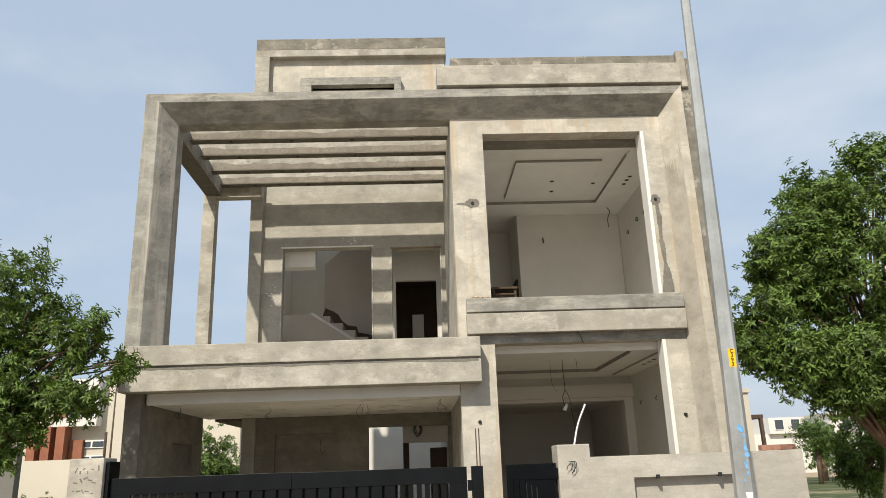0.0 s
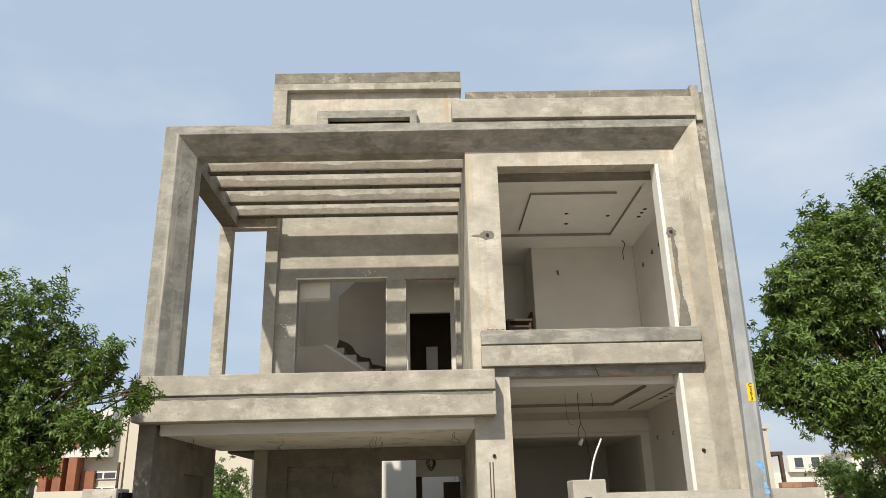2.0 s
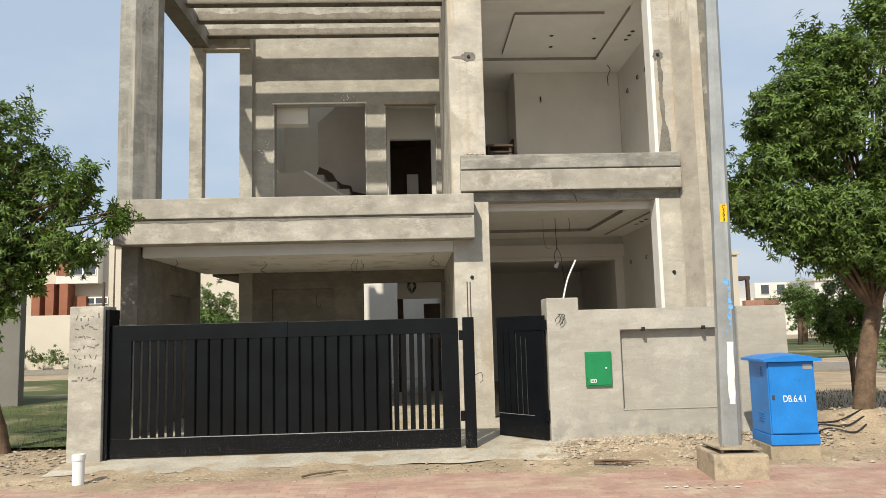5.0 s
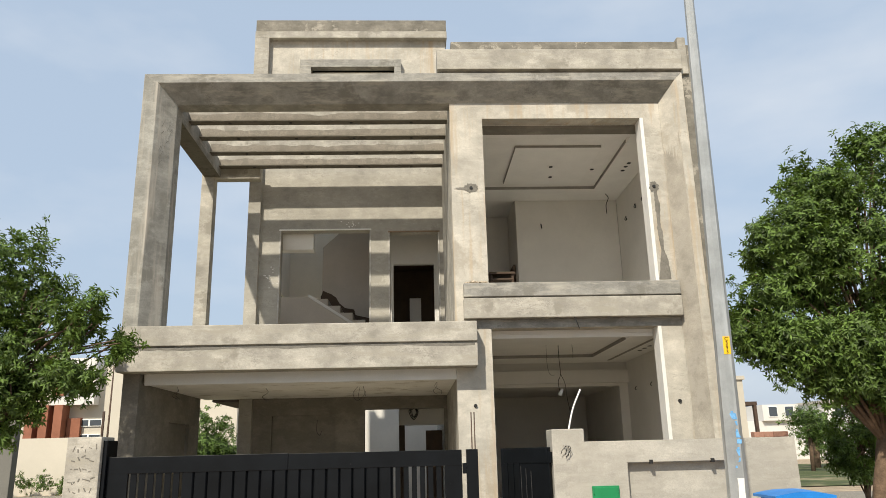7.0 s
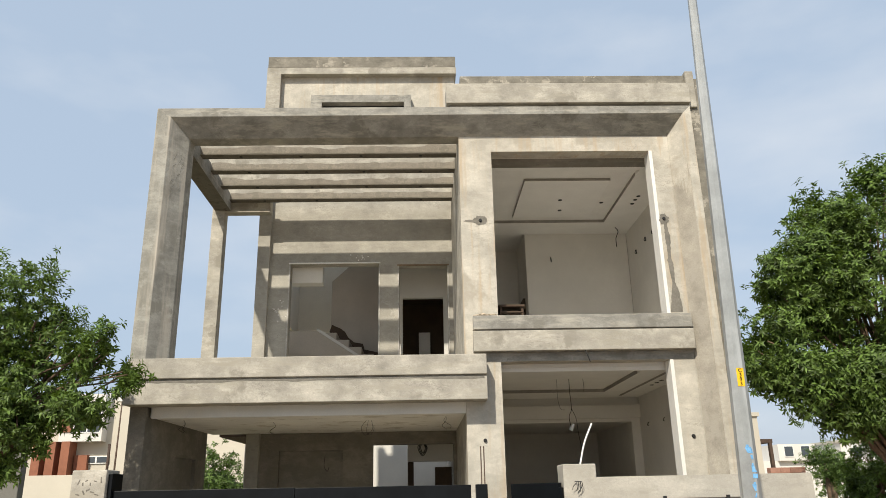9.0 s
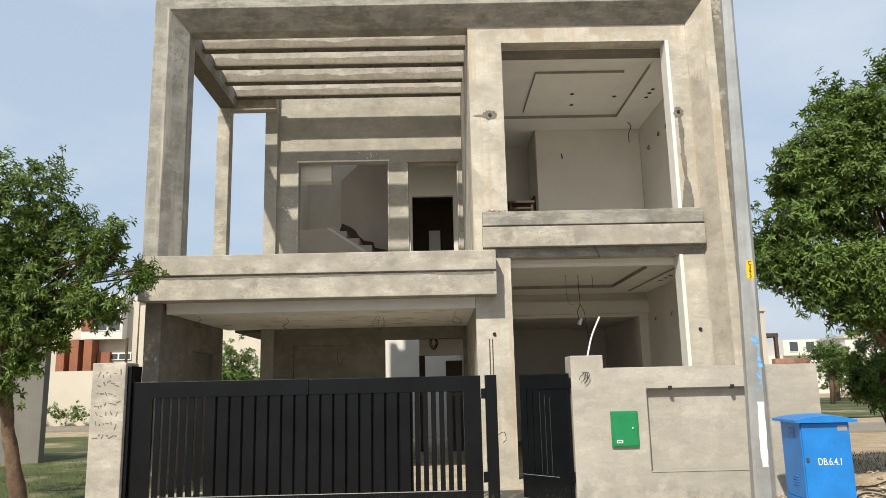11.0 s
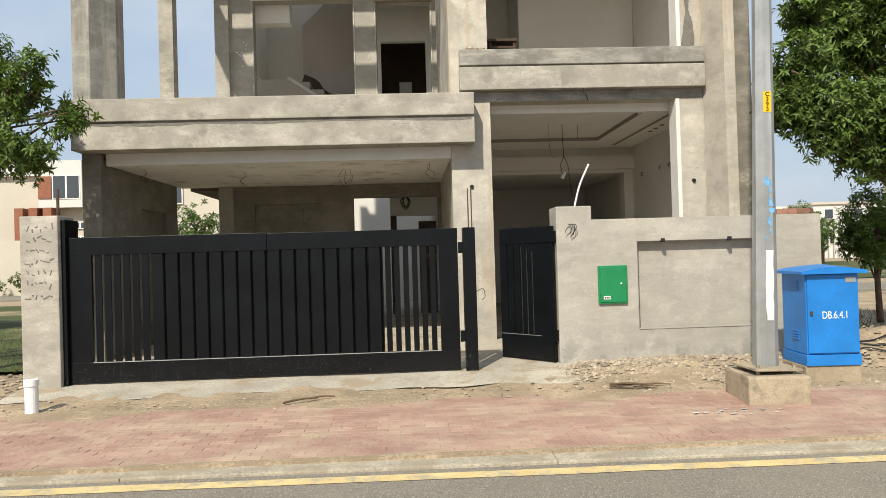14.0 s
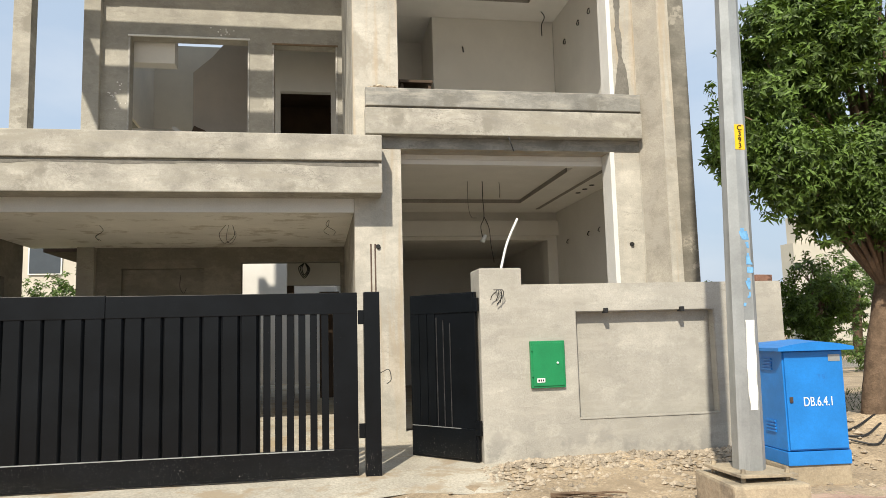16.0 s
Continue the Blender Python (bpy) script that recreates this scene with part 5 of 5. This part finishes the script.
for k in range(5):
    box("pergola_post", 44.0 + 0.6 * k, 44.12 + 0.6 * k, 79.2, 79.4, 0, 3.2, WHITE_HOUSE, h, bevel=0)
h2 = thing("white_house", "white modern house far across the lawn", "house")
box("wall", 56, 72, 84, 94, 0, 6.5, WHITE_HOUSE, h2, bevel=0)
for k in range(5):
    window(h2, 57.5 + 2.7 * k, 58.7 + 2.7 * k, 83.95, 4.0, 5.3)
    window(h2, 57.5 + 2.7 * k, 58.7 + 2.7 * k, 83.95, 1.0, 2.3)

h = thing("cream_house", "cream house with a roof tank far beyond the plots", "house")
box("wall", 34.4, 42.0, 52, 53.5, 0, 7.3, CREAM, h, bevel=0)
box("roof_tower", 34.9, 36.4, 52.2, 53.4, 7.3, 9.3, CREAM, h, "roof-top stair tower", bevel=0)
window(h, 35.3, 35.9, 52.2, 8.3, 8.9)
lp2 = thing("street_lamp", "thin dark street lamp post beside the back road", "street lamp")
tube("post", [(-15.2, 38.9, 0.0), (-15.15, 38.9, 6.6)], 0.07, RUST, lp2, sides=8, r_end=0.05)
tube("arm", curve_pts([(-15.15, 38.9, 6.5), (-15.3, 38.9, 6.75), (-15.9, 38.9, 6.85)]), 0.04, RUST, lp2)

# ---------- rubble, grass and pavers ----------
rng = random.Random(11)


def stones(count, place, lo, hi, label, name="rubble"):
    V, F = [], []
    for _ in range(count):
        x, y = place()
        s = lo + (hi - lo) * rng.random() ** 3
        z = ground_z(y) + (mound(x, y) if x > 1.5 else 0) + s * 0.25
        i = len(V)
        for sx, sy, sz in ((1, 0, 0), (-1, 0, 0), (0, 1, 0), (0, -1, 0), (0, 0, 1), (0, 0, -1), (.7, .7, .5), (-.7, .6, .45)):
            V.append((x + s * (sx + rng.uniform(-.3, .3)), y + s * (sy + rng.uniform(-.3, .3)), z + 0.6 * s * (sz + rng.uniform(-.2, .2))))
        F += [(i, i + 2, i + 4), (i + 2, i + 1, i + 4), (i + 1, i + 3, i + 4), (i + 3, i, i + 4), (i, i + 6, i + 2), (i + 2, i + 7, i + 1), (i + 2, i, i + 5), (i + 3, i + 1, i + 5)]
    me = bpy.data.meshes.new(name)
    me.from_pydata(V, [], F)
    me.materials.append(STONE)
    return tagged(new(name, me), label, "rubble", kind="stuff")


stones(4200, lambda: (rng.uniform(1.7, 5.2), 10.2 - abs(rng.gauss(0, 0.5))), 0.005, 0.045, "broken rubble and chips along the boundary wall")
stones(2200, lambda: (rng.uniform(-9.5, -4.2), 10.2 + rng.gauss(0, 0.55)), 0.006, 0.045, "grey gravel and rubble by the tree")
stones(1500, lambda: (rng.uniform(-9, 8), 9.05 + rng.gauss(0, 0.2)), 0.004, 0.026, "loose chips along the paving edge")
stones(260, lambda: (rng.uniform(-9, 8), 6.62 + rng.gauss(0, 0.1)), 0.004, 0.02, "loose chips along the kerb")
stones(1300, lambda: (rng.uniform(4.6, 9.5), rng.uniform(9.4, 12.5)), 0.006, 0.05, "rubble round the cabinet and tree")
V, F = [], []
for _ in range(9000):
    x, y = rng.uniform(-14, -4.7), 11.2 + 7 * rng.random() ** 1.5
    if rng.random() < 0.3:
        x, y = rng.uniform(5.4, 12), rng.uniform(12.5, 16)
    hgt, a = rng.uniform(0.03, 0.09), rng.uniform(0, 6.28)
    i = len(V)
    z = 0.10
    V += [(x - 0.006 * math.cos(a), y - 0.006 * math.sin(a), z), (x + 0.006 * math.cos(a), y + 0.006 * math.sin(a), z), (x + 0.03 * math.sin(a), y + 0.03 * math.cos(a), z + hgt)]
    F.append((i, i + 1, i + 2))
me = bpy.data.meshes.new("grass")
me.from_pydata(V, [], F)
me.materials.append(GRASS)
tagged(new("grass", me), "short green grass blades on the lawn", "grass", kind="stuff")
for i, (x, y, r, l) in enumerate(((2.5, 9.0, -12, 0.3), (-1.1, 8.9, 25, 0.35), (-0.9, 9.0, 5, 0.25), (5.3, 10.6, 30, 0.6))):
    d = Vector((math.cos(radians(r)), math.sin(radians(r)), 0.03)) * l / 2
    p = Vector((x, y, ground_z(y) + 0.035))
    tagged(tube("stick", curve_pts([p - d, p + Vector((0, 0.015, 0.01)), p + d], 4), 0.013, BARK, sides=6, r_end=0.007), "dry broken stick lying in the dust", "stick", "sticks")
broom = thing("twig_bundle", "bundle of dry brown broom twigs lying in the dust", "twig bundle")
for k in range(16):
    a = radians(-9 + rng.uniform(-7, 7))
    p = Vector((2.02, 9.0, ground_z(9.0) + 0.03 + 0.035 * rng.random()))
    e = p + Vector((math.cos(a), math.sin(a), -0.03)) * rng.uniform(0.38, 0.52)
    tube("twig", [p, p.lerp(e, 0.5) + Vector((0, 0, 0.012)), e], 0.006, BARK, broom, sides=5, r_end=0.003)
# sand blown over the back edge of the paving
bm = bmesh.new()
sx_, sy_ = np.arange(-12, 12.01, 0.12), np.arange(8.3, 9.11, 0.06)
sand = [[bm.verts.new((x, y, -0.004 + 0.016 * (noise.noise((x * 0.8, y * 1.5, 2)) + 0.5 * noise.noise((x * 3, y * 4, 8))) + 0.03 * (y - 8.62) if y < 8.95 else ground_z(y) + 0.012 * noise.noise((x * 2, y * 3, 1)))) for y in sy_] for x in sx_]
for i in range(len(sx_) - 1):
    for j in range(len(sy_) - 1):
        bm.faces.new([sand[i][j], sand[i + 1][j], sand[i + 1][j + 1], sand[i][j + 1]])
tagged(part("sand_drift", bm, SOIL, smooth=True), "dusty sand blown over the paving edge", "sand", kind="stuff")
pavement = thing("pavement", "dusty red block paving along the road", "pavement", kind="structure")
bed = box("bedding", -60, 60, 6.80, 8.9, -0.2, -0.0035, SOIL, pavement, bevel=0)


cells = []
row = 0
y = 6.93
while y < 8.86:
    off = 0.1 * (row % 2)
    for k in range(-75, 76):
        cells.append((k * 0.2 + off, y))
    y += 0.1
    row += 1
V, F = [], []
pm = None
count = 0
prng = random.Random(4)
for x, y in cells:
    dz = prng.uniform(-0.002, 0.0015) + 0.003 * noise.noise((x * 0.6, y * 2, 0))
    if -2.6 < x < 2.6 and 7.35 < y < 8.5 and count < 300 and prng.random() < 0.95:
        if pm is None:
            p = part("paver", add_box(bmesh.new(), -0.0985, 0.0985, -0.0488, 0.0488, -0.05, 0.0, 0.003), PAVER, pavement)
            pm = p.data
        else:
            p = new("paver", pm)
            p.parent = pavement
        p.matrix_basis = pose(x, y, dz)
        count += 1
        continue
    i = len(V)
    for sx, sy, z in ((-1, -1, -0.05), (1, -1, -0.05), (1, 1, -0.05), (-1, 1, -0.05), (-1, -1, dz), (1, -1, dz), (1, 1, dz), (-1, 1, dz)):
        V.append((x + sx * 0.0985, y + sy * 0.0488, z))
    F += [(i + 4, i + 5, i + 6, i + 7), (i, i + 1, i + 5, i + 4), (i + 1, i + 2, i + 6, i + 5), (i + 2, i + 3, i + 7, i + 6), (i + 3, i, i + 4, i + 7)]
me = bpy.data.meshes.new("paver_field")
me.from_pydata(V, [], F)
me.materials.append(PAVER_REST)
ob = tagged(new("paver_field", me), kind="stuff")
ob.parent = pavement
